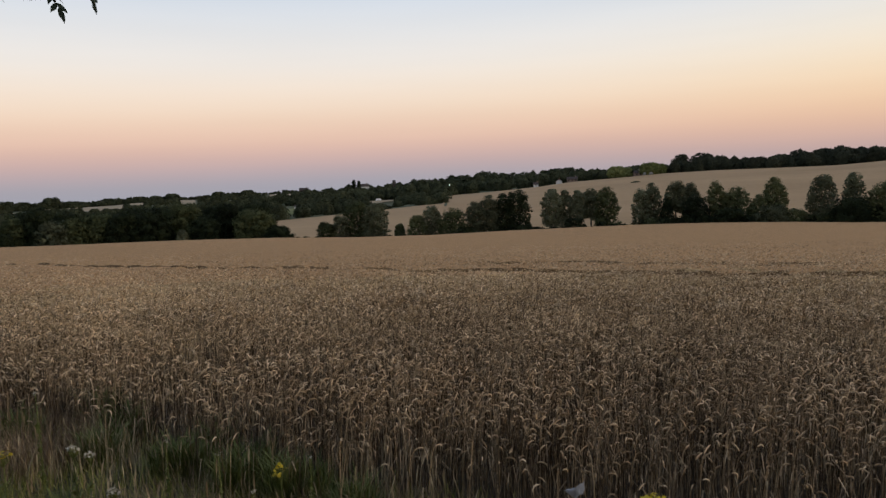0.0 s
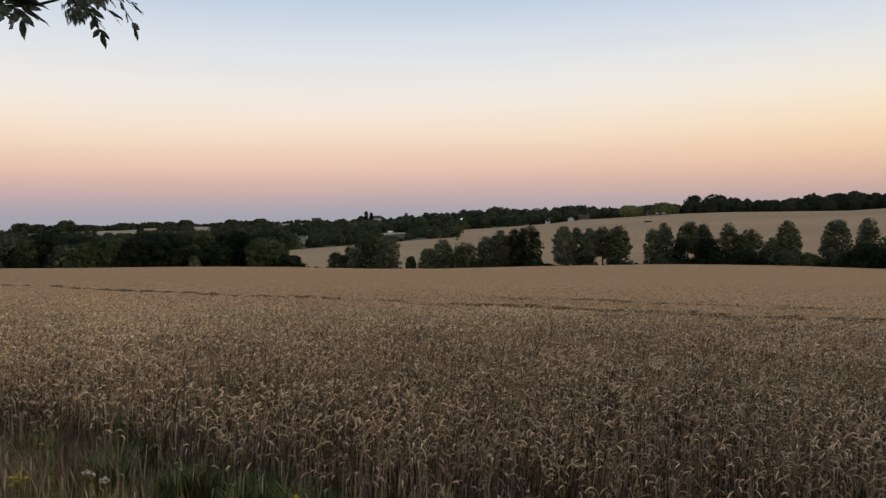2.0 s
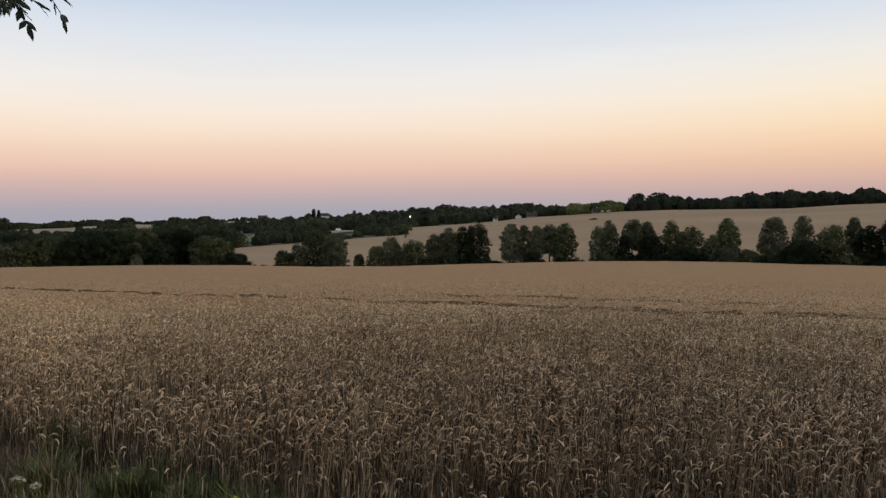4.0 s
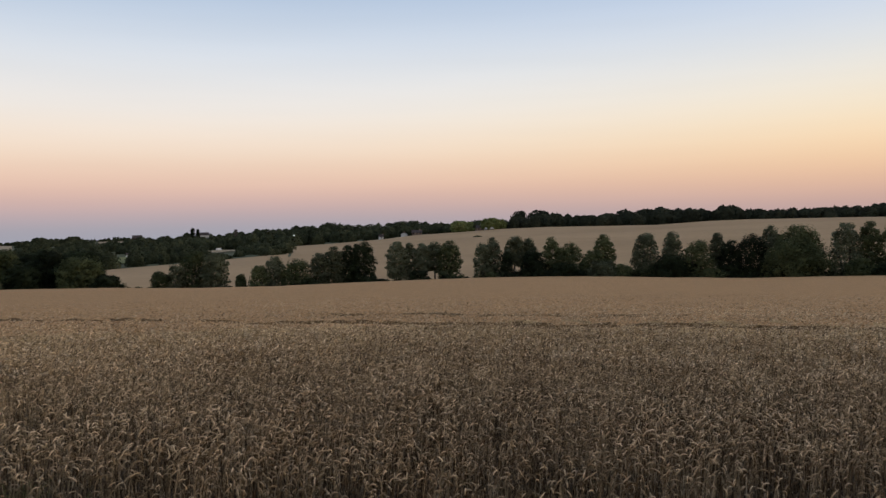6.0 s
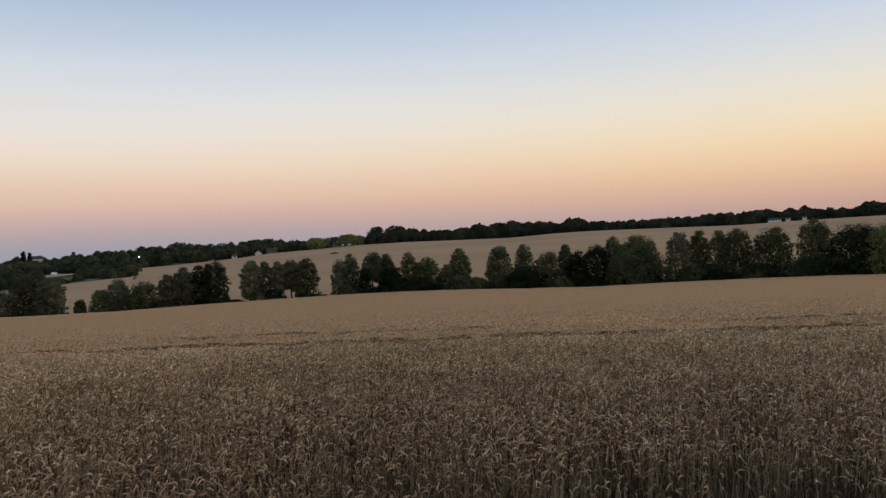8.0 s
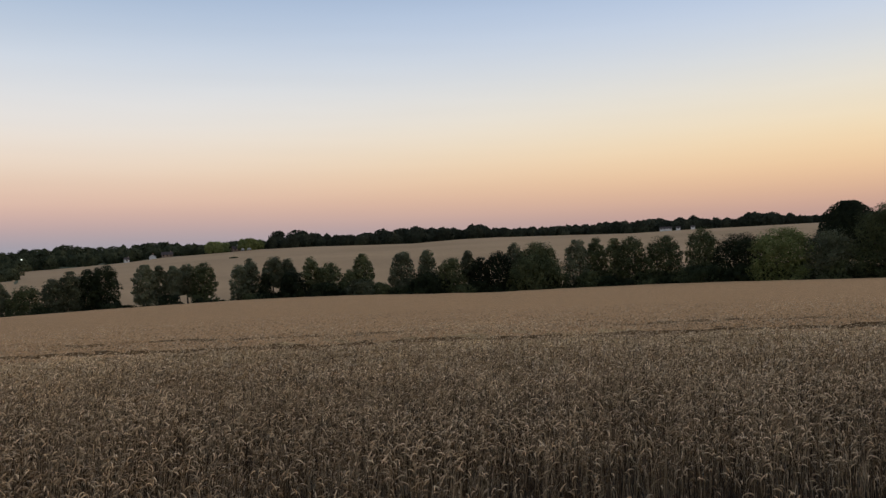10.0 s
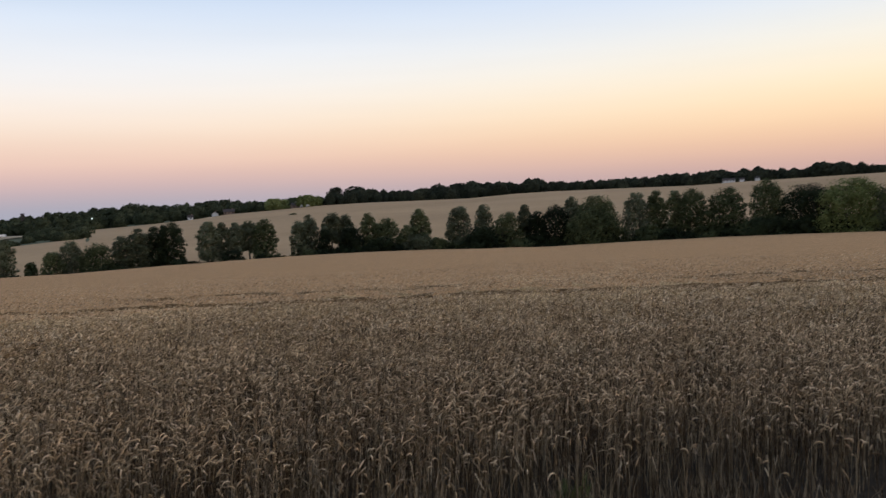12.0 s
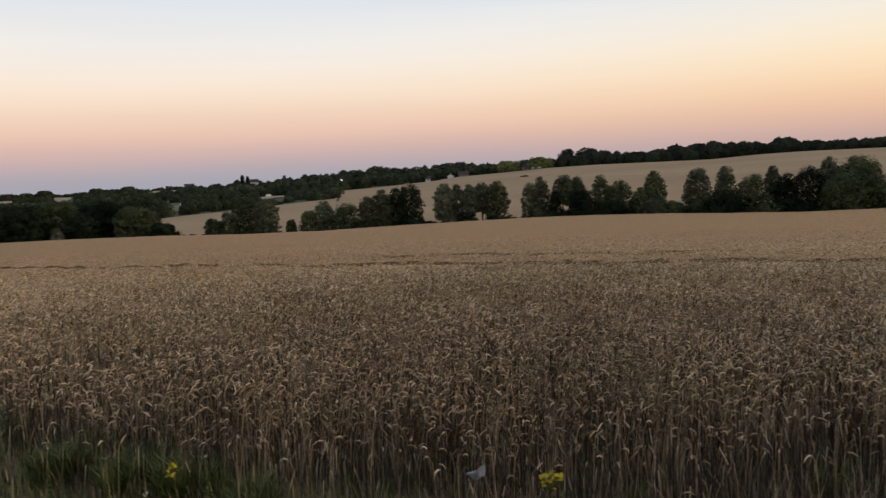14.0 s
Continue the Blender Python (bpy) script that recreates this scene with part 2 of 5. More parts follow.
EDGE_RANGE = {-40: 158, -27: 160, -16: 168, 4: 175, 13: 178, 28: 180, 39: 185, 49: 188, 63: 195, 90: 200}
EDGE_FALL = {-40: -2.8, -27: -2.85, -18: -2.91, -12: -2.99, -6: -3.1, -3: -3.17, 2: -3.09, 8: -2.94, 14: -2.89, 20: -2.95, 27: -3.04, 31: -3.1, 37: -3.0, 42: -2.75, 49: -2.54, 57: -2.4, 63: -2.21, 90: -1.63}
MID_RISE = {-60: -0.1, -25: -0.2, 10: -0.3, 16: -0.45, 22: -0.65, 29: -0.86, 31.5: -0.94, 36.6: -1.3, 42.6: -1.63, 50: -1.5, 63: -1.2}
TOP_RISE = {-60: 0.85, -25: 0.89, -16.6: 0.82, -13: 0.73, -8.6: 0.8, -3: 0.86, -0.4: 0.82, 3: 0.65, 7: 0.68, 10.6: 0.71, 14.2: 0.65, 16.6: 0.52,
            20.7: 0.33, 22.8: 0.1, 26.6: -0.14, 29.6: -0.27, 36: -0.45, 42.6: -0.55, 45: -1.0, 63: -1.0}
FAR_RISE = {-60: 1.0, 13: 1.0, 20: 0.85, 30: 0.6, 36: 0.45, 42: 0.38, 48: 0.25, 51.5: 0.19, 53: 0.07, 55: 0.02, 57: 0.0, 63: -0.05, 90: -0.1}
WHEAT = 0.75


def rise(deg, r):
    return EYE + r * np.tan(np.radians(deg))


def wheat_top(x, y):
    x, y = np.asarray(x, float), np.asarray(y, float)
    r = np.hypot(x, y)
    b = np.degrees(np.arctan2(-x, y))
    re = lerp(b, EDGE_RANGE)
    fall = EYE - 1.35 - 0.0445 * np.maximum(y, 0)
    at_edge = EYE - 1.35 - 0.0445 * np.maximum(re * np.cos(np.radians(b)), 0)
    return fall + (rise(lerp(b, EDGE_FALL), re) - at_edge) * np.minimum(r / re, 1.3) ** 2


def land(x, y):
    """Height of the ground."""
    x, y = np.asarray(x, float), np.asarray(y, float)
    r = np.hypot(x, y)
    b = np.degrees(np.arctan2(-x, y))
    re = lerp(b, EDGE_RANGE)
    near = wheat_top(x, y) - WHEAT
    bank = np.clip((3.7 - y) / 2.6, 0, 1)
    near = near + 0.5 * bank * bank * (3 - 2 * bank)
    front = np.abs(b) < 100
    ze = wheat_top(-re * np.sin(np.radians(b)), re * np.cos(np.radians(b))) - WHEAT
    nodes = [re, re + 8, re + 22, 420 + 0 * r, 660 + 0 * r, 1500 + 0 * r, 4900 + 0 * r]
    zs = [ze, ze - 1.6, ze - 1.9, rise(lerp(b, MID_RISE), 420), rise(lerp(b, TOP_RISE), 660), rise(lerp(b, FAR_RISE), 1500),
          rise(lerp(b, FAR_RISE) - 0.25, 4900)]
    z = near.copy()
    for i in range(6):
        k = np.clip((r - nodes[i]) / (nodes[i + 1] - nodes[i]), 0, 1)
        z = np.where(r > nodes[i], zs[i] * (1 - k) + zs[i + 1] * k, z)
    return np.where(front, z, near)


def spot(b, r):
    """Place on the ground at a bearing and range."""
    x, y = -r * math.sin(radians(b)), r * math.cos(radians(b))
    return Vector((x, y, float(land(x, y))))


def sheet(name, bs, rs_of, height, mat, lift=0.0):
    """A ground sheet over bearings bs; rs_of gives the ranges along each."""
    rows = []
    for b in bs:
        r = np.asarray(rs_of(b))
        x, y = -r * np.sin(np.radians(b)), r * np.cos(np.radians(b))
        rows.append(np.stack([x, y, height(x, y) + lift], -1))
    g = np.array(rows)
    n, m = g.shape[:2]
    i = np.arange(n * m).reshape(n, m)
    quads = np.stack([i[:-1, :-1], i[1:, :-1], i[1:, 1:], i[:-1, 1:]], -1).reshape(-1, 4)
    return mesh_object(name, g.reshape(-1, 3), quads[:, ::-1], mat, smooth=True)


# ---- ground ----
ring = np.concatenate([[0.01, 1, 2, 2.6, 3.2, 3.8, 4.6, 5.5, 7, 9, 12], np.geomspace(15, 150, 24), np.arange(155, 235, 3), np.geomspace(240, 4850, 50)])
around = np.concatenate([np.arange(-180, -62, 6.0), np.arange(-62, 80, 1.0), np.arange(80, 181, 5.0)])
ground = sheet("ground", around, lambda b: ring, land, LAND)
tagged(ground, "dull green and brown rolling farmland with a grassy bank", "ground", kind="structure")

# ---- ripe wheat field across the valley and pale strips far off ----


def upper(b):
    return np.where(b > 30.0, 425.0, 655.0)


far_field = sheet("far_wheat_field", np.concatenate([np.arange(-62, 30, 0.5), np.arange(30.01, 43.6, 0.4)]),
                  lambda b: np.linspace(float(lerp(b, EDGE_RANGE)) + 20, float(upper(b)), 40), land, FAR_WHEAT, 0.35)
tagged(far_field, "ripe golden wheat field rising beyond the tree row", "wheat field", kind="structure")
for b0, b1, r0, r1, s in ((52.4, 54.95, 1090, 1495, 30), (51.15, 52.0, 1200, 1495, 40), (55.25, 56.2, 1400, 1495, 0), (56.45, 57.3, 1410, 1495, 0), (58.3, 59.1, 1110, 1240, 60),
                          (47.7, 48.7, 1130, 1495, -60), (41.0, 42.55, 1200, 1490, 60), (33.4, 35.6, 572, 634, 12)):
    strip = sheet("far_stubble_field", np.linspace(b0, b1, 16), lambda b: np.linspace(r0 + s * math.sin(3.0 * (b - b0)), r1 - abs(s) * math.cos(2.2 * (b - b0)), 12), land, FAR_PALE, 0.8)
    tagged(strip, "pale strip of cut field on the far hillside", "field", group="far fields", kind="structure")

meadow = sheet("meadow", np.linspace(40.5, 41.95, 12), lambda b: np.linspace(485, 592, 12), land, MEADOW, 0.5)
tagged(meadow, "small light green meadow above the field corner", "meadow", kind="structure")

# ---- foliage ----


def profile(k, shape):
    """Half width of a crown at the share k of its height."""
    k = np.clip(k, 0, 1)
    if shape == "cone":
        return 1.0 - 0.92 * k
    if shape == "bush":
        return np.sqrt(np.clip(1 - (0.98 * k) ** 2.4, 0.02, 1))
    if shape == "poplar":
        return np.clip(np.sin(np.pi * np.clip(0.08 + 0.87 * k, 0, 1)), 0.02, 1) ** 0.72
    return np.clip(np.sin(np.pi * np.clip(0.12 + 0.835 * k, 0, 1)), 0.02, 1) ** 0.62


def lumps(d, rng):
    """Uneven swelling over directions d, at two scales."""
    out = np.zeros(len(d))
    for scale, size in ((1.6, 0.9), (3.2, 0.6), (6.5, 0.4)):
        m = rng.normal(size=(3, 3)) * scale
        q = d @ m + rng.random(3) * 6.28
        out += size * np.sin(q[:, 0] + 1.3 * np.sin(q[:, 1])) * np.cos(q[:, 2])
    return out


def crown(h, w, low, shape, count, size, rng, rough=0.24, ragged=0.10):
    """Leaf sprays as small bent quads over a lumpy crown: most near the surface, the rest within."""
    k = rng.random(count)
    k = np.where(rng.random(count) < profile(k, shape), k, rng.random(count) ** 1.2)
    a = rng.random(count) * 2 * np.pi
    d = np.stack([np.cos(a), np.sin(a), 2.4 * (k - 0.45) * (h * (1 - low) / max(w, 0.1)) ** 0.5], -1)
    swell_by = 1 + rough * lumps(d, rng)
    depth = np.where(rng.random(count) < 0.72, 1 - 0.26 * rng.random(count) ** 1.5, 0.35 + 0.5 * rng.random(count))
    depth = depth + np.where(rng.random(count) < ragged, min(0.13, 0.7 / w) * rng.random(count), 0)
    rad = 0.5 * w * profile(k, shape) * swell_by * depth
    z = h * (low + (1 - low) * k) * (0.93 + 0.07 * swell_by)
    p = np.stack([np.cos(a) * rad, np.sin(a) * rad, z], -1)
    out = np.stack([np.cos(a), np.sin(a), 1.5 * (k - 0.35)], -1) + rng.normal(size=(count, 3)) * 0.42
    return leaf_tips(p, out, np.where(depth < 0.74, size * 1.9, size), rng)


def tufted_crown(h, w, low, shape, count, size, rng):
    """A crown of rounded leafy boughs that fill an envelope h by w, with tufts at their ends, feathery edges and gaps."""
    tall = h * (1 - low)
    big = int(np.clip(4 + 0.16 * tall * w, 6, 20))
    number = big + int(np.clip(10 + 0.5 * tall * w, 14, 70))
    large = np.arange(number) < big
    k = np.where(large, (np.arange(number) + rng.random(number)) / big, rng.random(number))
    r = np.where(large, min(w, tall) * (0.17 + 0.1 * rng.random(number)), np.clip(w * (0.06 + 0.07 * rng.random(number)), 0.35, 1.1))
    k = np.clip(k, 0.6 * r / tall, 1 - 0.85 * r / tall)
    room = np.maximum(0.5 * w * envelope(k, shape) - 0.8 * r, 0)
    a = np.arange(number) * 2.4 + rng.normal(size=number) * 0.5
    q = room * np.where(large, 0.55 + 0.45 * rng.random(number), 0.8 + 0.3 * rng.random(number))
    c = np.stack([q * np.cos(a), q * np.sin(a), h * low + tall * k], -1)
    share = r ** 2 * np.where(large, 1.0, 1.5)
    pick = rng.choice(number, count, p=share / share.sum())
    d = rng.normal(size=(count, 3))
    d /= np.linalg.norm(d, axis=1)[:, None]
    away = rng.random(count) ** 0.33
    away += np.where(rng.random(count) < 0.12, np.minimum(0.3, 0.35 / r[pick]) * rng.random(count), 0)
    p = c[pick] + d * (r[pick] * away)[:, None]
    heart = rng.random(count) < 0.19
    z = 0.06 + 0.8 * rng.random(count)
    m = 0.42 * w * envelope(z, shape) * np.sqrt(rng.random(count))
    t = rng.random(count) * 6.283
    p[heart] = np.stack([m * np.cos(t), m * np.sin(t), h * low + z * tall], -1)[heart]
    p[:, :2] *= 0.53 * w / np.quantile(np.abs(p[:, :2]), 0.965)
    top, foot = np.quantile(p[:, 2], 0.994), np.quantile(p[:, 2], 0.006)
    p[:, 2] = np.maximum(low * h + (p[:, 2] - foot) * tall / (top - foot), 0.05)
    out = d + 0.4 * (p - np.array((0, 0, 0.4 * h))) / (0.5 * h) + rng.normal(size=(count, 3)) * 0.16
    out[:, 2] += 0.35
    return leaf_tips(p, out, np.where(heart, size * 1.9, size), rng)


def envelope(k, shape):
    """Half width of a full crown at the share k of its height: dome-topped, drawn in a little at the foot."""
    if shape == "cone":
        return 1.02 - 0.9 * k
    if shape == "bush":
        return np.clip(1 - np.clip(k, 0, 1) ** 2.6, 0, 1) ** 0.5
    lift, full = (0.06, 2.0) if shape == "poplar" else (0.14, 2.6)
    return np.clip(1 - np.abs(2 * np.clip(lift + (1 - lift) * k, 0, 1) ** 0.88 - 1) ** full, 0, 1) ** 0.55


def leaf_tips(p, out, size, rng, droop=0.3):
    """Three-cornered leaf sprays at p, facing out; size may differ from spray to spray."""
    count = len(p)
    out = out / (np.linalg.norm(out, axis=1)[:, None] + 1e-9)
    u = np.cross(out, rng.normal(size=(count, 3)))
    u /= np.linalg.norm(u, axis=1)[:, None] + 1e-9
    w = np.cross(out, u)
    s = (size * (0.6 + 0.8 * rng.random(count)))[:, None]
    lean = np.array([0, 0, -droop])
    v = np.stack([p - u * s - w * s * 0.4, p + u * s - w * s * 0.4 + lean * s, p + w * s * 1.1 + out * s * 0.15], 1)
    return v.reshape(-1, 3), np.arange(count * 3).reshape(-1, 3)


TREE_GROUP = "trees of the valley row"


def tree(b, r, h, w, leaves=LEAF_MID, label="", shape="round", low=0.2, name="tree", category="tree", count=2600, size=0.14, stems=1, group=TREE_GROUP, tufted=True):
    rng = np.random.default_rng(int(abs(b) * 997 + h * 31 + r))
    foot = spot(b, r)
    top = new(name)
    top.location = foot
    v, f = tufted_crown(h, w, low, shape, int(1.35 * count), size, rng) if tufted else crown(h * 0.97, w * 0.98, low, shape, count, size, rng, 0.1)
    mesh_object("crown", v, f, leaves, top)
    pieces = []
    for s in range(stems):
        off = Vector(((s - (stems - 1) / 2) * w * 0.22, 0, 0))
        bend = Vector((rng.normal() * 0.03 * h, rng.normal() * 0.03 * h, 0))
        pts = [off - Vector((0, 0, 0.3)), off + bend * 0.3 + Vector((0, 0, h * 0.3)), off * 1.4 + bend + Vector((0, 0, h * 0.62)), off * 1.5 + bend * 1.3 + Vector((0, 0, h * 0.88))]
        t = 0.022 * h + 0.02
        pieces.append(tube(pts, [t, t * 0.75, t * 0.42, t * 0.1]))
        for k in range(5):
            a, z = rng.random() * 6.28, h * (low + 0.12 + 0.09 * k)
            base = off * 1.2 + bend * 0.7 + Vector((0, 0, z))
            tip = base + Vector((math.cos(a) * w * 0.36, math.sin(a) * w * 0.36, h * 0.14))
            mid = (base + tip) / 2 - Vector((0, 0, 0.03 * h))
            pieces.append(tube([base, mid, tip], [t * 0.4, t * 0.26, t * 0.06], 5))
    v, f = joined(pieces)
    mesh_object("trunk", v, f, BARK, top, smooth=True)
    return tagged(top, label or "leafy broadleaf tree standing at the field edge", category, group)

# ---- trees and bushes of the row at the far side of the wheat ----
tree(42.09, 190.9, 4.3, 6.2, LEAF_DARK, "low dark thorn bush beside a gap in the row", "bush", 0.0, "bush", "bush", 2514, stems=2)
tree(38.65, 192.8, 5.8, 4.7, LEAF_MID, "ragged green bush with bare lower stems", "bush", 0.04, "bush", "bush", 2558, stems=2)
tree(37.59, 193.4, 7.7, 3.9, LEAF_GREY, "pale ragged willow bush", "round", 0.08, "bush", "bush", 2877, stems=2)
tree(36.39, 195.8, 10.7, 6.7, LEAF_MID, "tall full green willow in the row", "round", 0.04, "tree", "tree", 6846, stems=2)
tree(35.00, 193.2, 10.1, 6.0, LEAF_GREY, "pale grey-green willow tree with slanting stems", "round", 0.1, "tree", "tree", 5775, stems=2)
tree(33.23, 191.4, 4.9, 2.8, LEAF_MID, "small ragged bush standing alone", "bush", 0.08, "bush", "bush", 1800)
tree(31.94, 188.8, 6.7, 4.6, LEAF_MID, "rounded green bush below a taller tree", "bush", 0.0, "bush", "bush", 2899, stems=2)
tree(30.88, 190.3, 9.0, 4.8, LEAF_GREY, "slim grey-green tree above bushes", "round", 0.06, "tree", "tree", 4072)
tree(29.29, 187.6, 7.9, 6.9, LEAF_MID, "wide ragged green bush in the row", "bush", 0.0, "bush", "bush", 5198, stems=2)
tree(27.56, 187.9, 9.3, 4.6, LEAF_GREY, "thin open grey-green tree", "poplar", 0.16, "tree", "tree", 4091, stems=2)
tree(26.57, 188.8, 10.7, 4.8, LEAF_GREY, "slim upright grey-green tree", "round", 0.14, "tree", "tree", 4892)
tree(25.46, 189.7, 10.9, 4.7, LEAF_DARK, "dense dark green tree", "round", 0.04, "tree", "tree", 4864)
tree(24.47, 189.5, 11.6, 5.7, LEAF_DARK, "large dense dark green tree", "round", 0.03, "tree", "tree", 6261, stems=2)
tree(21.87, 188.2, 11.3, 4.8, LEAF_GREY, "grey-green poplar with clear lower stems", "round", 0.16, "tree", "tree", 5177, stems=2)
tree(20.97, 189.1, 10.9, 3.3, LEAF_GREY, "slim grey-green poplar with a clear stem", "poplar", 0.24, "tree", "tree", 3453)
tree(20.00, 188.9, 10.7, 3.6, LEAF_GREY, "open grey-green poplar with bare lower stem", "poplar", 0.36, "tree", "tree", 3652)
tree(19.12, 189.8, 10.9, 3.9, LEAF_GREY, "open grey-green poplar with bare lower stem", "poplar", 0.32, "tree", "tree", 4024)
tree(18.03, 186.7, 11.0, 5.2, LEAF_MID, "full drooping green poplar in the row", "round", 0.1, "tree", "tree", 5412)
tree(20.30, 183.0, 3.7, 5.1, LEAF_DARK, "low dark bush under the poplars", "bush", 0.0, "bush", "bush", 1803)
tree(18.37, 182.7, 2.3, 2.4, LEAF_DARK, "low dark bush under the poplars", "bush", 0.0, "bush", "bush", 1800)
tree(14.76, 187.2, 11.4, 3.9, LEAF_GREY, "broad upright grey-green tree", "poplar", 0.1, "tree", "tree", 4238)
tree(15.53, 186.3, 10.1, 4.3, LEAF_GREY, "grey-green tree with drooping boughs", "round", 0.12, "tree", "tree", 4135, stems=2)
tree(13.79, 184.1, 7.5, 4.6, LEAF_DARK, "small dark conifer beside a poplar", "cone", 0.0, "conifer", "conifer", 3314)
tree(13.17, 186.0, 11.6, 4.5, LEAF_GREY, "tall grey-green poplar leaning over a conifer", "round", 0.38, "tree", "tree", 5015)
tree(12.15, 187.7, 11.1, 3.7, LEAF_GREY, "tall grey-green poplar in the row", "poplar", 0.2, "tree", "tree", 3949)
tree(11.80, 182.6, 7.8, 6.0, LEAF_DARK, "dense dark bush between poplars", "bush", 0.0, "bush", "bush", 4429)
tree(10.45, 185.1, 11.2, 3.9, LEAF_MID, "upright green poplar above dark bushes", "poplar", 0.1, "tree", "tree", 4178)
tree(9.21, 185.7, 9.7, 6.0, LEAF_MID, "rounded green tree with pale upper leaves", "round", 0.06, "tree", "tree", 5515)
tree(9.67, 179.9, 4.4, 7.6, LEAF_DARK, "low dark bush under the trees", "bush", 0.0, "bush", "bush", 3155)
tree(8.19, 181.4, 5.5, 2.3, LEAF_MID, "thin leaning thorn bush", "bush", 0.1, "bush", "bush", 1800)
tree(6.68, 183.9, 11.6, 4.9, LEAF_MID, "tall green poplar leaning over a bush", "poplar", 0.08, "tree", "tree", 5402)
tree(7.47, 183.2, 7.8, 4.8, LEAF_MID, "low spreading green tree beside a poplar", "round", 0.1, "tree", "tree", 3539)
tree(6.81, 178.9, 4.8, 6.9, LEAF_GREY, "wide low grey-green willow bush", "bush", 0.0, "bush", "bush", 3104)
tree(5.39, 178.5, 4.0, 4.7, LEAF_MID, "low green bush at the field edge", "bush", 0.0, "bush", "bush", 1803)
tree(3.77, 181.9, 11.7, 5.3, LEAF_GREY, "tall grey-green poplar with open foliage", "poplar", 0.1, "tree", "tree", 5909, stems=2)
tree(1.93, 182.3, 12.1, 4.5, LEAF_GREY, "tall narrow grey-green poplar", "poplar", 0.16, "tree", "tree", 5176)
tree(2.09, 176.3, 6.0, 7.6, LEAF_DARK, "dark hedge bush below the poplars", "bush", 0.0, "bush", "bush", 4346)
tree(0.17, 178.7, 9.5, 6.6, LEAF_MID, "wide rounded green bush", "bush", 0.0, "bush", "bush", 5933, stems=2)
tree(-1.13, 181.2, 11.8, 2.9, LEAF_GREY, "open grey-green poplar with bare stem", "poplar", 0.34, "tree", "tree", 3277)
tree(-1.97, 178.9, 9.7, 4.2, LEAF_DARK, "dense green tree beside the poplars", "round", 0.16, "tree", "tree", 3833)
tree(-3.37, 177.4, 10.7, 5.8, LEAF_DARK, "dense dark green tree of the row", "round", 0.0, "tree", "tree", 5853)
tree(-4.58, 181.0, 12.9, 4.2, LEAF_GREY, "upright green tree of the row", "poplar", 0.1, "tree", "tree", 5106)
tree(-6.33, 178.4, 12.5, 8.3, LEAF_MID, "broad full green tree in the row", "round", 0.04, "tree", "tree", 9949, stems=2)
tree(-6.03, 175.5, 9.1, 12.1, LEAF_MID, "broad skirt of green sallow under a tree", "bush", 0.0, "bush", "bush", 10489, stems=2)
tree(-9.12, 178.4, 12.7, 5.5, LEAF_GREY, "open grey-green tree in the row", "round", 0.04, "tree", "tree", 6577, stems=2)
tree(-10.52, 178.9, 12.8, 4.3, LEAF_MID, "rounded green tree in the row", "round", 0.1, "tree", "tree", 5224)
tree(-11.81, 178.5, 12.5, 4.2, LEAF_MID, "green tree with some bare twigs", "round", 0.06, "tree", "tree", 5008)
tree(-13.04, 177.0, 12.6, 6.1, LEAF_MID, "broad full green tree with some bare twigs", "round", 0.05, "tree", "tree", 7305, stems=2)
tree(-15.24, 175.3, 12.1, 7.6, LEAF_MID, "broad full green tree in the row", "round", 0.03, "tree", "tree", 8726, stems=2)
tree(-17.91, 174.6, 13.5, 6.5, LEAF_MID, "tall upright green tree", "poplar", 0.03, "tree", "tree", 8380)
tree(-17.96, 169.6, 4.9, 9.6, LEAF_DARK, "low dark bush under the trees", "bush", 0.0, "bush", "bush", 4425)
tree(-20.36, 171.8, 11.6, 9.6, LEAF_DARK, "broad dense dark green tree", "round", 0.02, "tree", "tree", 10618, stems=2)
tree(-23.06, 167.9, 11.8, 11.3, LEAF_LIME, "broad yellow-green willow tree", "round", 0.02, "tree", "tree", 12701, stems=2)
tree(-25.97, 167.7, 11.2, 9.4, LEAF_GREY, "broad dense green tree with paler upper leaves", "round", 0.02, "tree", "tree", 10032, stems=2)
tree(-29.42, 165.6, 15.4, 11.4, LEAF_MID, "very tall broad green tree", "round", 0.02, "tree", "tree", 15000, stems=2)
tree(-32.10, 164.2, 14.3, 11.0, LEAF_MID, "very tall broad green tree", "round", 0.02, "tree", "tree", 15000, stems=2)

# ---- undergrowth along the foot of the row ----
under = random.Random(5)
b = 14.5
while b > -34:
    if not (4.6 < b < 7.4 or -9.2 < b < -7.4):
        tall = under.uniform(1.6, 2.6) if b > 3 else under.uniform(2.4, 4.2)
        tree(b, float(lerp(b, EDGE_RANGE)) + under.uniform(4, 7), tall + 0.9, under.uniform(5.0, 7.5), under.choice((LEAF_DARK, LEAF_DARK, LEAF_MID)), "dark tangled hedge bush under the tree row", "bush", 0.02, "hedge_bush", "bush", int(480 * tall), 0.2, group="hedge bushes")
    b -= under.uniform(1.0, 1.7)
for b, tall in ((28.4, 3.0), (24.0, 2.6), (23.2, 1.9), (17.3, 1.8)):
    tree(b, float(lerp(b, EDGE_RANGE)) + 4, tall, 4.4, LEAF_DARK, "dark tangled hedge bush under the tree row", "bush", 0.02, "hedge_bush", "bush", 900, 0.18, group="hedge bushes")

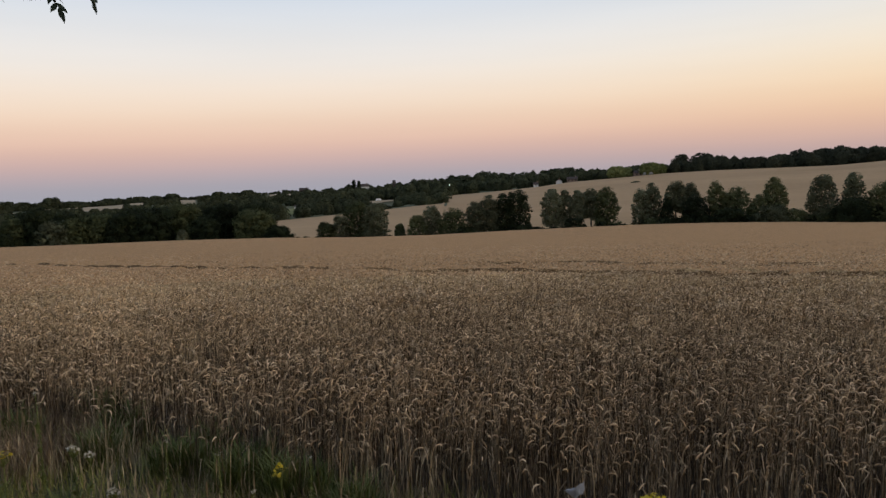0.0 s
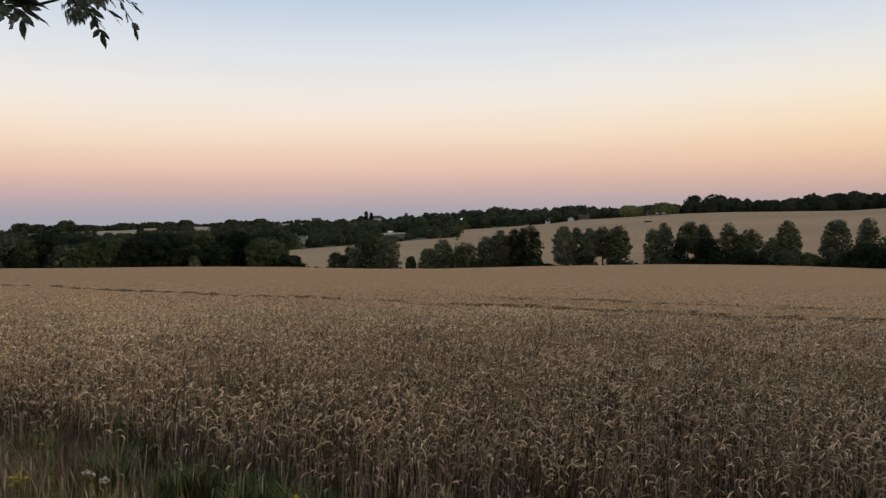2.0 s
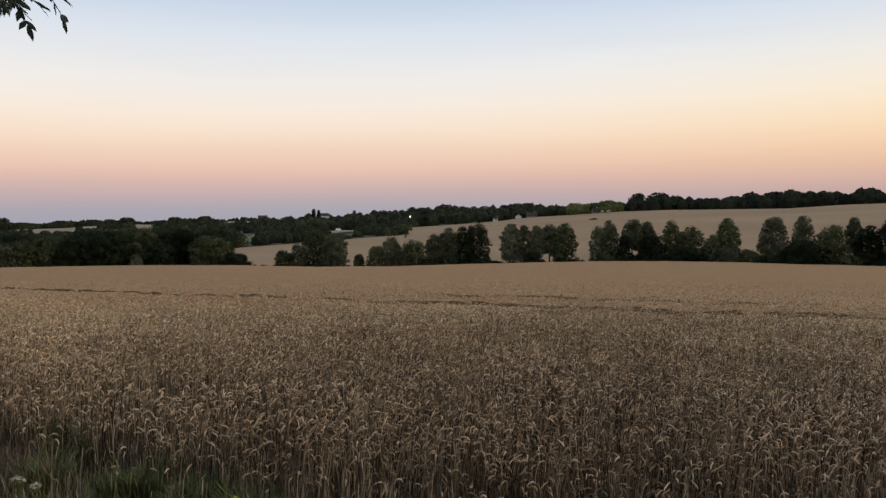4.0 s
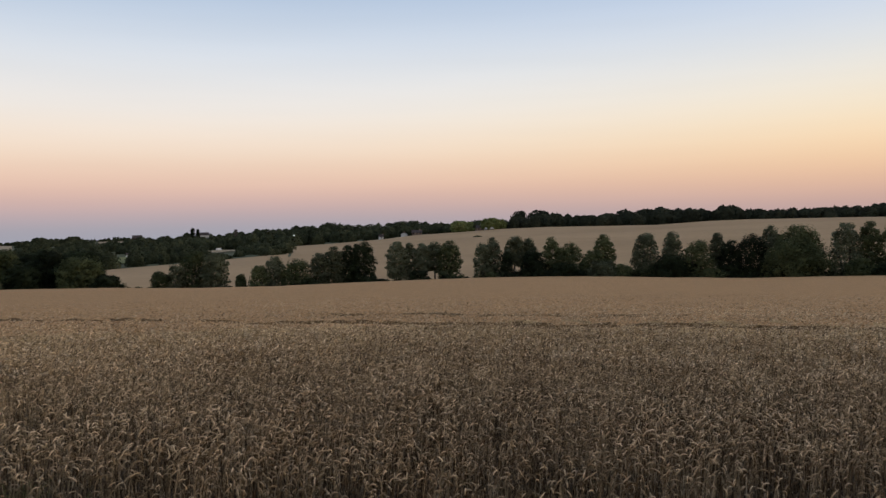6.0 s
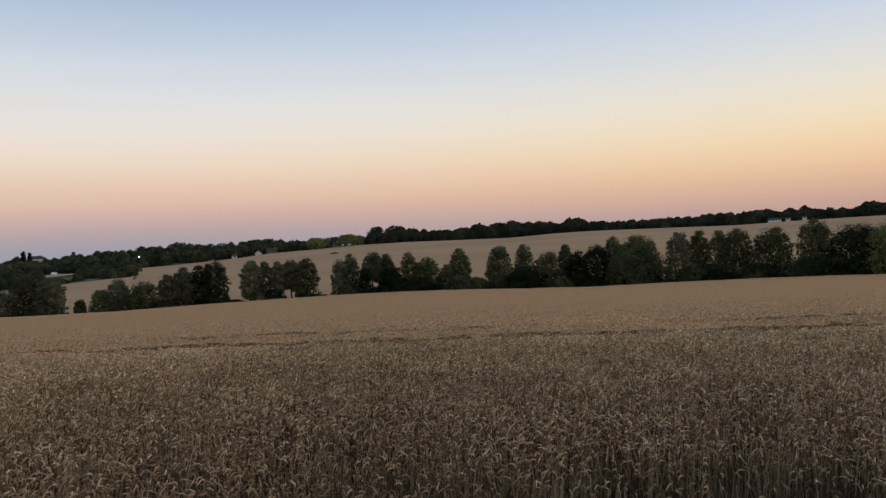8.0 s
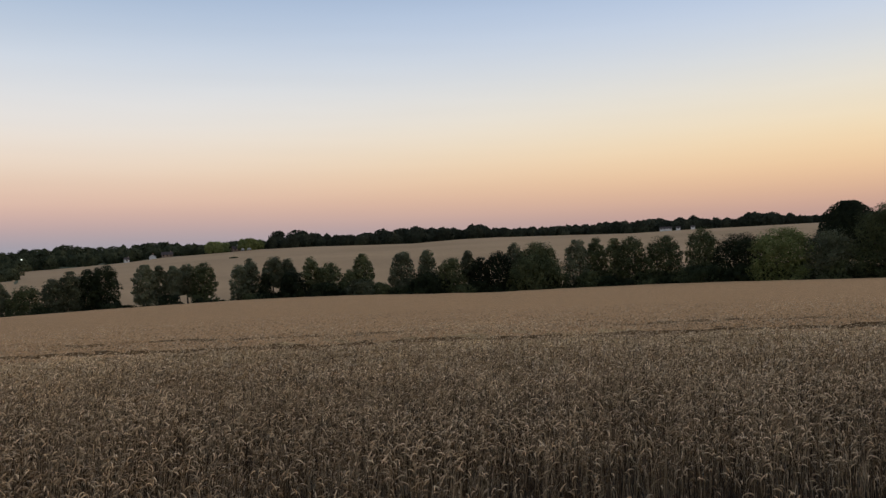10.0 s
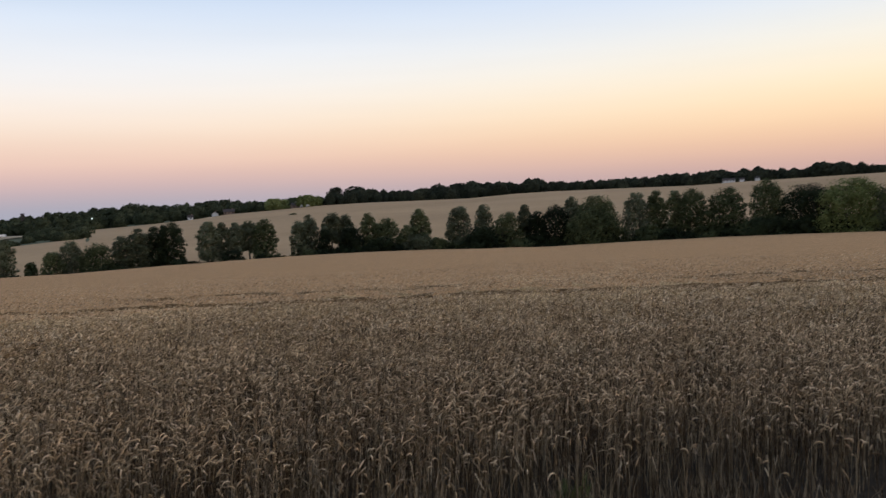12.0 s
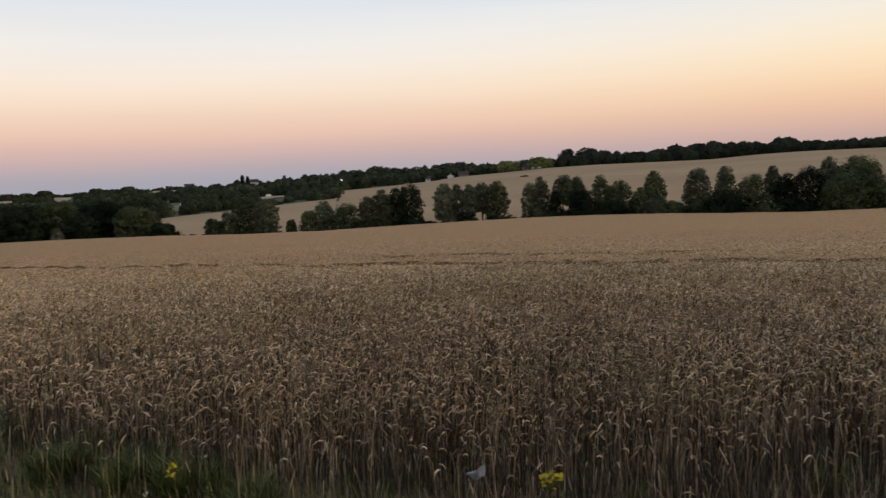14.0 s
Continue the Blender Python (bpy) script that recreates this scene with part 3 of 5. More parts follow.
# ---- wood in the valley beyond the left part of the field ----
WOOD_TOP = {42.6: -0.6, 43: -0.3, 44.1: -0.1, 45.7: -0.35, 47: -0.24, 48.1: -0.42, 50: -0.08, 51.6: -0.2, 53.5: -0.46,
            55.3: -0.33, 57.4: 0.02, 58.1: -0.02, 59.8: -0.46, 61.1: -0.24, 62.4: -0.38, 66: -0.2, 72: -0.3}
dice = random.Random(11)
for layer, (r0, drop, step) in enumerate(((240, 0.0, 2.3), (220, 0.55, 2.5))):
    b = 43.6 + 0.5 * layer
    while b < 71:
        r = r0 + dice.uniform(-4, 6)
        z = float(land(-r * math.sin(radians(b)), r * math.cos(radians(b))))
        h = float(rise(float(lerp(b, WOOD_TOP)) - drop * dice.uniform(0.75, 1.25), r)) - z
        leaves = dice.choice((LEAF_DARK, LEAF_DARK, LEAF_DARK, LEAF_DARK, LEAF_DARK, LEAF_MID))
        w = radians(step) * r * dice.uniform(1.0, 1.35)
        words = {LEAF_DARK.name: "dense dark green oak at the edge of the valley wood", LEAF_MID.name: "full green tree of the valley wood",
                 LEAF_GREY.name: "pale grey-green willow at the edge of the valley wood"}[leaves.name]
        tree(b, r, h, w, leaves, words, "round" if h > 5 else "bush", 0.06, count=int(min(7500, 80 * h * w)), size=0.2, group="trees of the valley wood")
        b += step * dice.uniform(0.8, 1.2)

tree(64.37, 205.3, 7.0, 9.1, LEAF_MID, "broad green tree at the edge of the valley wood", "bush", 0.0, "tree", "tree", 6018, stems=2, size=0.2, group="trees of the valley wood")
tree(62.75, 202.9, 6.3, 6.2, LEAF_MID, "low rounded green tree before the valley wood", "bush", 0.0, "tree", "tree", 3719, size=0.2, group="trees of the valley wood")
tree(61.88, 209.4, 8.9, 8.0, LEAF_MID, "broad green tree of the valley wood", "round", 0.02, "tree", "tree", 6769, stems=2, size=0.2, group="trees of the valley wood")
tree(60.24, 210.6, 9.4, 7.4, LEAF_GREY, "broad grey-green tree of the valley wood", "round", 0.02, "tree", "tree", 6624, stems=2, size=0.2, group="trees of the valley wood")
tree(59.10, 206.0, 8.6, 5.9, LEAF_MID, "full green tree of the valley wood", "round", 0.02, "tree", "tree", 4835, stems=2, size=0.2, group="trees of the valley wood")
tree(59.72, 201.4, 5.0, 4.0, LEAF_DARK, "low dark thorn at the foot of the valley wood", "bush", 0.0, "tree", "tree", 1926, size=0.2, group="trees of the valley wood")
tree(57.65, 205.3, 10.8, 6.8, LEAF_DARK, "tall domed dark oak of the valley wood", "round", 0.02, "tree", "tree", 6909, stems=2, size=0.2, group="trees of the valley wood")
tree(55.66, 201.3, 8.1, 6.1, LEAF_MID, "rounded green tree of the valley wood", "round", 0.02, "tree", "tree", 4665, size=0.2, group="trees of the valley wood")
tree(54.12, 204.6, 8.9, 7.9, LEAF_MID, "full green tree of the valley wood", "round", 0.02, "tree", "tree", 6700, stems=2, size=0.2, group="trees of the valley wood")
tree(52.44, 200.7, 9.3, 6.6, LEAF_DARK, "dense dark oak at the edge of the valley wood", "round", 0.02, "tree", "tree", 5821, stems=2, size=0.2, group="trees of the valley wood")
tree(50.61, 200.8, 9.7, 8.3, LEAF_DARK, "dense dark oak at the edge of the valley wood", "round", 0.02, "tree", "tree", 7701, stems=2, size=0.2, group="trees of the valley wood")
tree(48.46, 203.8, 10.9, 8.9, LEAF_MID, "full green tree of the valley wood", "round", 0.02, "tree", "tree", 9260, stems=2, size=0.2, group="trees of the valley wood")
tree(48.73, 196.5, 4.4, 2.6, LEAF_GREY, "small pale sallow in a gap of the wood", "bush", 0.0, "tree", "tree", 1800, size=0.2, group="trees of the valley wood")
tree(47.08, 198.4, 7.5, 7.1, LEAF_DARK, "dense dark oak at the edge of the valley wood", "round", 0.02, "tree", "tree", 5109, size=0.2, group="trees of the valley wood")
tree(45.57, 201.0, 10.5, 7.6, LEAF_DARK, "tall dense dark oak of the valley wood", "round", 0.02, "tree", "tree", 7584, stems=2, size=0.2, group="trees of the valley wood")
tree(43.73, 196.4, 9.0, 9.2, LEAF_MID, "broad green tree at the end of the valley wood", "round", 0.02, "tree", "tree", 7825, stems=2, size=0.2, group="trees of the valley wood")
tree(42.10, 192.9, 4.8, 5.5, LEAF_DARK, "low dark bush at the end of the wood", "bush", 0.0, "tree", "tree", 2509, size=0.2, group="trees of the valley wood")
for b, r, deg, w in ((61.9, 199, -1.02, 2.4), (56.9, 200, -0.85, 2.0), (63.5, 200, -1.3, 1.6)):
    tree(b, r, float(rise(deg, r)) - spot(b, r).z, radians(w) * r, LEAF_GREY, "pale grey-green willow bush before the dark wood", "bush", 0.03, "willow_bush", "bush", 2600, 0.22, group="willow bushes")

# ---- far woods, village trees and the dark wood on the ridge ----


def woodland(name, label, b0, b1, r0, r1, number, tops, base_h, card, each, leaves, seed, spread=0.25, widest=20):
    """Tree crowns over a belt; tops gives the rise of the tree tops by bearing."""
    rng = np.random.default_rng(seed)
    vs = []
    for i in range(number):
        b = b0 + (b1 - b0) * (i + rng.random()) / number
        r = r0 + (r1 - r0) * rng.random()
        p = spot(b, r)
        limit = float(rise(float(lerp(b, tops)), r)) - p.z
        if limit < 2.5:
            continue
        h = min(base_h * (0.7 + 0.6 * rng.random()), limit * (1 - spread * rng.random()))
        if r > r0 + 0.6 * (r1 - r0):
            h = limit * (1 - spread * rng.random() ** 1.6)
        h = max(h, 2.0)
        w = min(max(h * (1.0 + 0.7 * rng.random()), 7), widest)
        v, _ = crown(h, w, 0.0, "bush", each, card, rng, 0.13)
        vs.append(v + np.array(p))
    v = np.concatenate(vs)
    return tagged(mesh_object(name, v, np.arange(len(v)).reshape(-1, 3), leaves), label, "woodland", kind="stuff")


RIDGE = {13.6: 1.2, 13.3: 1.7, 12.7: 2.06, 11.6: 2.04, 10.6: 1.78, 9.6: 1.68, 8.8: 1.45, 7.1: 1.57, 6.2: 1.8, 4.9: 1.88, 3.1: 1.94, 1.8: 1.86, 1.3: 1.65,
         0.6: 1.87, -0.4: 1.58, -1.7: 1.92, -2.2: 1.85, -2.8: 1.53, -4.5: 1.5, -8.6: 1.5, -12.7: 1.71, -14.7: 1.76, -15.6: 1.62, -17.4: 1.75, -18.5: 1.57,
         -20.4: 1.49, -21.1: 1.84, -23.3: 1.74, -23.9: 1.4, -26: 1.4, -40: 1.5, -62: 1.5}
woodland("ridge_woodland", "dark wood along the top of the far field", -34, 13.4, 664, 720, 200, RIDGE, 9, 0.92, 812, LEAF_RIDGE, 5, 0.26, 26)
woodland("ridge_woodland", "dark wood along the top of the far field", -62, -34, 664, 720, 60, RIDGE, 9, 1.47, 232, LEAF_RIDGE, 15, 0.3)
VILLAGE = {13.3: 1.2, 15.8: 1.33, 17.5: 1.2, 20: 1.37, 22: 1.42, 24: 1.3, 26.3: 1.3, 26.75: 1.5, 27.3: 1.28, 29.5: 1.2, 31.2: 1.13, 32.5: 1.0, 34.1: 0.8, 35.8: 0.8, 37: 0.95, 37.5: 0.68,
           39.6: 0.7, 41.6: 0.5, 43: 0.4}
woodland("village_woodland", "dark green trees of a village on the far slope", 13.6, 29.4, 668, 860, 160, VILLAGE, 9, 0.92, 522, LEAF_FAR, 6, 0.4)
LOWER = {29.7: 0.35, 31.3: 0.2, 32.8: -0.05, 33.4: -0.1, 33.5: -0.68, 35.55: -0.68, 35.75: 0.0, 36.6: 0.2, 38.2: 0.35, 39.4: 0.4, 40.2: 0.1, 40.5: -0.4, 40.65: -1.3, 41.7: -1.3, 41.95: 0.0, 42.5: 0.05, 44: -0.3}
woodland("slope_woodland", "dark hedgerow trees and copses above the lower field corner", 29.75, 44, 432, 540, 110, LOWER, 8, 0.51, 620, LEAF_FAR, 7, 0.55, 11)
SLOPE = {**VILLAGE, 40.8: 0.55, 41.0: 0.16, 42.5: 0.16, 42.7: 0.4}
woodland("slope_woodland", "trees round the village on the far slope", 29.0, 43.5, 650, 1150, 170, SLOPE, 10, 1.06, 400, LEAF_FAR, 8, 0.45, 15)
SKYLINE = {36: 0.75, 37.5: 0.7, 39.6: 0.62, 41.0: 0.62, 41.6: 0.66, 42.4: 0.5, 43.1: 0.5, 44.1: 0.7, 45.3: 0.6, 46.1: 0.68, 47: 0.52, 48.1: 0.4, 49.1: 0.55, 50: 0.52, 51.2: 0.46,
           52.3: 0.56, 54.2: 0.5, 55.2: 0.42, 56.3: 0.36, 57.6: 0.3, 58.1: 0.22, 60.2: 0.15, 61.1: 0.26, 61.8: 0.12, 62.4: 0.25, 63.1: 0.1, 68: 0.25, 75: 0.25}
woodland("skyline_woodland", "dark line of hedges and trees on the horizon", 40.5, 74, 1505, 1600, 170, SKYLINE, 10, 1.5, 330, LEAF_FAR, 9, 0.2)
BELOW = {43: 0.2, 47.3: 0.2, 47.6: -0.1, 48.8: -0.14, 49: 0.05, 51: 0.0, 51.2: -0.04, 52.3: -0.04, 52.5: -0.25, 54.9: -0.31, 55.1: -0.06, 57.3: -0.06, 58.2: -0.1, 59.2: -0.14, 60: -0.05, 75: -0.1}
woodland("slope_woodland", "dark trees between the valley wood and the horizon", 42.7, 72, 680, 1060, 190, BELOW, 9, 1.01, 330, LEAF_FAR, 10, 0.25, 14)
GAPS = {42.6: 0.1, 43.0: 0.4, 47.3: 0.4, 47.6: -0.12, 48.8: -0.12, 49.0: 0.4, 50.9: 0.3, 51.1: 0.0, 52.0: 0.0, 52.1: 0.1, 52.35: 0.1, 52.45: -0.3, 55.0: -0.3, 55.1: -0.02, 57.35: -0.02, 57.6: 0.1,
        58.1: 0.1, 58.3: -0.15, 59.1: -0.15, 59.3: 0.05, 75: 0.05}
woodland("slope_woodland", "dark trees between the valley wood and the horizon", 42.8, 73, 1060, 1420, 210, GAPS, 10, 1.38, 270, LEAF_FAR, 12, 0.25, 12)
woodland("slope_woodland", "dark trees filling the valley behind the field-edge wood", 43.2, 73, 262, 690, 120, {42: -0.1, 48: -0.2, 56: -0.22, 75: -0.2}, 9, 0.69, 400, LEAF_DARK, 14, 0.6)
for b, deg, w in ((62.35, 0.37, 1.3), (59.45, 0.64, 1.25), (58.5, 0.55, 1.1), (57.4, 0.48, 1.5), (56.8, 0.8, 1.25), (55.6, 0.48, 1.5), (53.2, 0.58, 1.7), (51.5, 0.62, 1.7), (50.3, 0.63, 0.9), (49.25, 0.74, 1.0), (46.1, 0.74, 0.9), (44.1, 0.78, 1.0)):
    tree(b, 1502, float(rise(deg, 1502)) - spot(b, 1502).z, radians(w) * 1502, LEAF_FAR, "dark rounded tree standing on the far skyline", "bush", 0.02, count=1500, size=1.15, group="skyline trees")
for b, deg, w in ((54.25, -0.07, 0.55), (53.45, -0.13, 0.6), (52.95, -0.17, 0.6), (52.2, 0.1, 0.5), (51.7, 0.05, 0.35)):
    tree(b, 1060, float(rise(deg, 1060)) - spot(b, 1060).z, radians(w) * 1060, LEAF_FAR, "small dark field tree beside a pale stubble strip", "bush", 0.02, count=700, size=0.75, group="field trees")
for b, r, h, w in ((17.2, 664, 9.8, 14), (16.5, 668, 8.0, 9), (14.9, 662, 10.0, 15), (14.2, 668, 8.4, 9)):
    tree(b, r, h, w, LEAF_LIME, "pale yellow-green garden tree beside the dark wood", low=0.06, count=1100, size=0.7, group="garden trees")
tree(-27.15, 268, 18.2, 21.5, LEAF_DARK, "very large rounded dark oak behind the tree row", "bush", 0.02, count=12000, size=0.32, group="great oaks", tufted=False)
tree(-30.5, 275, 18.0, 15, LEAF_DARK, "very large rounded dark oak behind the tree row", "bush", 0.02, count=8000, size=0.36, group="great oaks", tufted=False)


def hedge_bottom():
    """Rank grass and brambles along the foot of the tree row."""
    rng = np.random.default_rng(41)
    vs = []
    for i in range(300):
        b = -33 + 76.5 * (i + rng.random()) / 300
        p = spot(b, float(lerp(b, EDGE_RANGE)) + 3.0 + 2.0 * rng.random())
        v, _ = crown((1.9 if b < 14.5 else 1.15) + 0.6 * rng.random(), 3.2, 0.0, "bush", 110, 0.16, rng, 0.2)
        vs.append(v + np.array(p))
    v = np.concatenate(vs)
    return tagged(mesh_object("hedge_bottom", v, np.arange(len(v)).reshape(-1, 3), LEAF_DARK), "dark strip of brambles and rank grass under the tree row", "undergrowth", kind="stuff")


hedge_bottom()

for b, r, w in ((36.45, 930, 7.5), (36.1, 935, 6.5)):
    z = spot(b, r).z
    tree(b, r, float(rise(1.22 if b > 36.3 else 1.12, r)) - z, w, LEAF_DARK, "tall narrow dark cypress on the village skyline", "cone", 0.05, "tall_cypress", "tree", 900, 0.5, group="skyline cypresses")

# ---- the wheat: ripe stalks with nodding ears, thinning to canopy with distance ----
FRONT = 4.1
HALF = (0.42, 0.24)
VIEW = (-34.0, 68.0)


def front_line(x):
    return np.interp(x, [-4, -2.7, -1.6, 0.6, 2.5], [4.5, 4.45, 4.9, 5.8, 6.1]) + 0.1 * np.sin(x * 1.9) + 0.08 * np.sin(x * 4.3 + 1.0)


def track_line(x, k):
    """Middle of a wheel track: the near one runs right across, the other shows in part."""
    near = np.interp(x, [-60, -30, -15, -9, -4, 0, 8, 20], [20.2, 20.3, 20.3, 21.0, 20.7, 20.6, 20.8, 20.4]) + 0.08 * np.sin(x * 0.7) + 0.05 * np.sin(x * 2.1)
    return near + 4.2 * k + (0.15 * np.sin(x * 0.45 + 2.0) if k else 0)


def trodden(x, y):
    """How far the crop is pressed down, from 0 to 1: wheel tracks with closed-up stretches, lodged hollows, and two
    hollows added only to darken the crop.
    """
    down = np.zeros(np.shape(x))
    for k in (0, 1):
        open_here = 0.95 + 0.2 * np.sin(x * 0.9) * np.sin(x * 0.37 + 1.0) if k == 0 else np.interp(x, [-15, -12, -2, 0, 5, 7, 11, 13], [0, 0.75, 0.7, 0.15, 0.15, 0.7, 0.7, 0])
        down = np.maximum(down, np.clip(((HALF[k] + 0.16) * np.interp(x, [-30, -8], [0.62, 1.0]) - np.abs(y - track_line(x, k))) / 0.2, 0, 1) * np.clip(open_here, 0, 1) * np.interp(x, [-32, -12], [0.55, 0.95]))
    # The last two are added to darken the left corner by thinning its ears.
    for hx, hy, hr in ((5.0, 12.6, 0.75), (8.2, 22.4, 0.7), (9.6, 22.0, 0.8), (-1.6, 14.2, 0.5), (-9.2, 13.0, 0.7), (2.0, 10.2, 0.45), (-6.3, 5.9, 1.1), (-8.4, 7.2, 1.2)):
        down = np.maximum(down, 0.5 * np.clip(1.4 - np.hypot(x - hx, 1.6 * (y - hy)) / hr, 0, 1))
    return down


def scatter(r0, r1, density, rng):
    """Random places in the field between two ranges within the seen sector."""
    span = math.radians(VIEW[1] - VIEW[0])
    n = int(0.5 * span * (r1 * r1 - r0 * r0) * density)
    r = np.sqrt(r0 * r0 + (r1 * r1 - r0 * r0) * rng.random(n))
    b = np.radians(VIEW[0]) + span * rng.random(n)
    x, y = -r * np.sin(b), r * np.cos(b)
    inside = y - front_line(x)
    patch = 0.5 + 0.5 * np.sin(2.1 * x + 1.3 * np.sin(1.7 * y)) * np.sin(2.6 * y + 1.1 * np.sin(1.9 * x))
    thin = np.where(inside < 0, np.clip(0.11 + 0.07 * inside, 0, 1) * (y > FRONT - 0.2) * (0.3 + 1.1 * patch), np.clip(0.7 + inside / 2.0, 0, 1) * (0.75 + 0.35 * patch))
    keep = rng.random(n) < thin
    keep &= rng.random(n) > 1.02 * trodden(x, y)
    re = lerp(np.degrees(b), EDGE_RANGE)
    keep &= r < re
    if r1 > 45:
        keep &= rng.random(n) > (r - r0) / (r1 - r0)
    return x[keep], y[keep]


def swell(x, y):
    """Slow unevenness of the crop's height."""
    return 0.035 * np.sin(x * 1.1 + 0.6 * y) * np.sin(y * 0.83 - 0.3 * x) + 0.03 * np.sin(x * 0.37 + 1.3) * np.cos(y * 0.29)


def stalks(x, y, rng, segs, sides, ear_rings, ear_sides, width=1.0, from_z=0.0, blade=True):
    """Arrays of stalks, ears and dry blades at the places x, y."""
    n = len(x)
    base = land(x, y)
    h = WHEAT * (0.97 + 0.09 * rng.normal(size=n)) + swell(x, y)
    fore = np.clip(1.3 - (y - front_line(x)), 0, 1)
    before = np.maximum(np.clip(1 - np.abs(y - track_line(x, 0) + 1.1) / 0.7, 0, 1), 0.3 * np.clip(1 - np.abs(y - track_line(x, 1) + 0.7) / 0.5, 0, 1))
    h = np.clip(h - 0.34 * rng.random(n) ** 1.6 * fore - 0.17 * before, 0.3, 0.95)
    az = rng.random(n) * 2 * np.pi
    az = np.where(rng.random(n) < 0.55, 0.4 + 1.1 * rng.normal(size=n), az)
    dx, dy = np.cos(az), np.sin(az)
    lean = 0.05 + 0.07 * rng.random(n)
    hook = 0.3 + 2.0 * rng.random(n)
    neck = 0.06 + 0.03 * rng.random(n)
    ear_len = 0.06 + 0.024 * rng.random(n)
    zs = np.linspace(from_z, 1, max(segs, 1) + 1)
    stem = []
    for k in zs:
        zz = base + (h - 0.06) * k
        off = lean * k * k * h
        stem.append(np.stack([x + dx * off, y + dy * off, zz], -1))
    tip = stem[-1]
    curve = []
    ang = np.full(n, 0.25)
    p = tip.copy()
    total = neck + ear_len
    steps = ear_rings + 2
    for k in range(steps):
        d = np.stack([dx * np.sin(ang), dy * np.sin(ang), np.cos(ang)], -1)
        step = (neck / 2 if k < 2 else ear_len / ear_rings)
        p = p + d * step[:, None]
        curve.append((p.copy(), d.copy()))
        ang = ang + hook / steps * 1.6
    side = np.stack([-dy, dx, 0 * dx], -1)
    verts, quads, tris_v = [], [], []

    turn = rng.random(n) * np.pi

    def ringed(points, dirs, radii, sides):
        out = []
        for q, d, rad in zip(points, dirs, radii):
            nrm = np.cross(side, d)
            if sides == 2:
                loop = [q + s * rad[:, None] * (np.cos(turn)[:, None] * side + np.sin(turn)[:, None] * nrm) for s in (1, -1)]
                out.append(np.stack(loop, 1))
                continue
            loop = [q + rad[:, None] * (np.cos(2 * np.pi * j / sides) * side + np.sin(2 * np.pi * j / sides) * nrm) for j in range(sides)]
            out.append(np.stack(loop, 1))
        g = np.stack(out, 1)
        m = g.shape[1]
        idx = np.arange(n * m * sides).reshape(n, m, sides)
        nxt = np.roll(idx, -1, axis=2)
        q4 = np.stack([idx[:, :-1], nxt[:, :-1], nxt[:, 1:], idx[:, 1:]], -1)
        if sides == 2:
            q4 = q4[:, :, :1]
        return g.reshape(-1, 3), q4.reshape(-1, 4)

    up = np.tile(np.array([0, 0, 1.0]), (n, 1))
    pts = stem + [curve[0][0], curve[1][0]]
    dirs = [up] * len(stem) + [curve[0][1], curve[1][1]]
    thick = 0.0021 * width
    sv, sq = ringed(pts, dirs, [np.full(n, thick)] * len(pts), sides)
    profile = [0.35, 1.0, 1.05, 0.9, 0.7, 0.25]
    eprof = np.interp(np.linspace(0, 1, ear_rings + 1), np.linspace(0, 1, 6), profile)
    epts = [curve[1][0]] + [c[0] for c in curve[2:]]
    edirs = [curve[1][1]] + [c[1] for c in curve[2:]]
    fat = 0.0062 * width * (0.85 + 0.3 * rng.random(n))
    ev, eq = ringed(epts, edirs, [fat * k for k in eprof], ear_sides)
    bl = None
    if blade:
        few = rng.random(n) < 0.6
        x, y, base, h = x[few], y[few], base[few], h[few]
        n = len(x)
        a2 = rng.random(n) * 6.283
        bx, by = np.cos(a2), np.sin(a2)
        z0 = base + h * (0.35 + 0.4 * rng.random(n))
        ln = 0.13 + 0.15 * rng.random(n)
        wdt = 0.0036 * width
        rows = []
        for k, (o, dz, ww) in enumerate(((0.0, 0.0, 0.7), (0.38, 0.07, 1.0), (0.6, -0.12, 0.15))):
            c = np.stack([x + bx * ln * o, y + by * ln * o, z0 + dz * (0.6 + 0.8 * (ln - 0.13) / 0.15)], -1)
            s = np.stack([-by, bx, 0 * bx], -1) * wdt * ww
            rows.append(np.stack([c - s, c + s], 1))
        g = np.stack(rows, 1)
        i = np.arange(n * 6).reshape(n, 3, 2)
        q = np.stack([i[:, :-1, 0], i[:, :-1, 1], i[:, 1:, 1], i[:, 1:, 0]], -1).reshape(-1, 4)
        bl = (g.reshape(-1, 3), q)
    return (sv, sq), (ev, eq), bl


def stack(pairs):
    vs, fs, n = [], [], 0
    for v, f in pairs:
        vs.append(v)
        fs.append(f + n)
        n += len(v)
    return np.concatenate(vs), np.concatenate(fs)


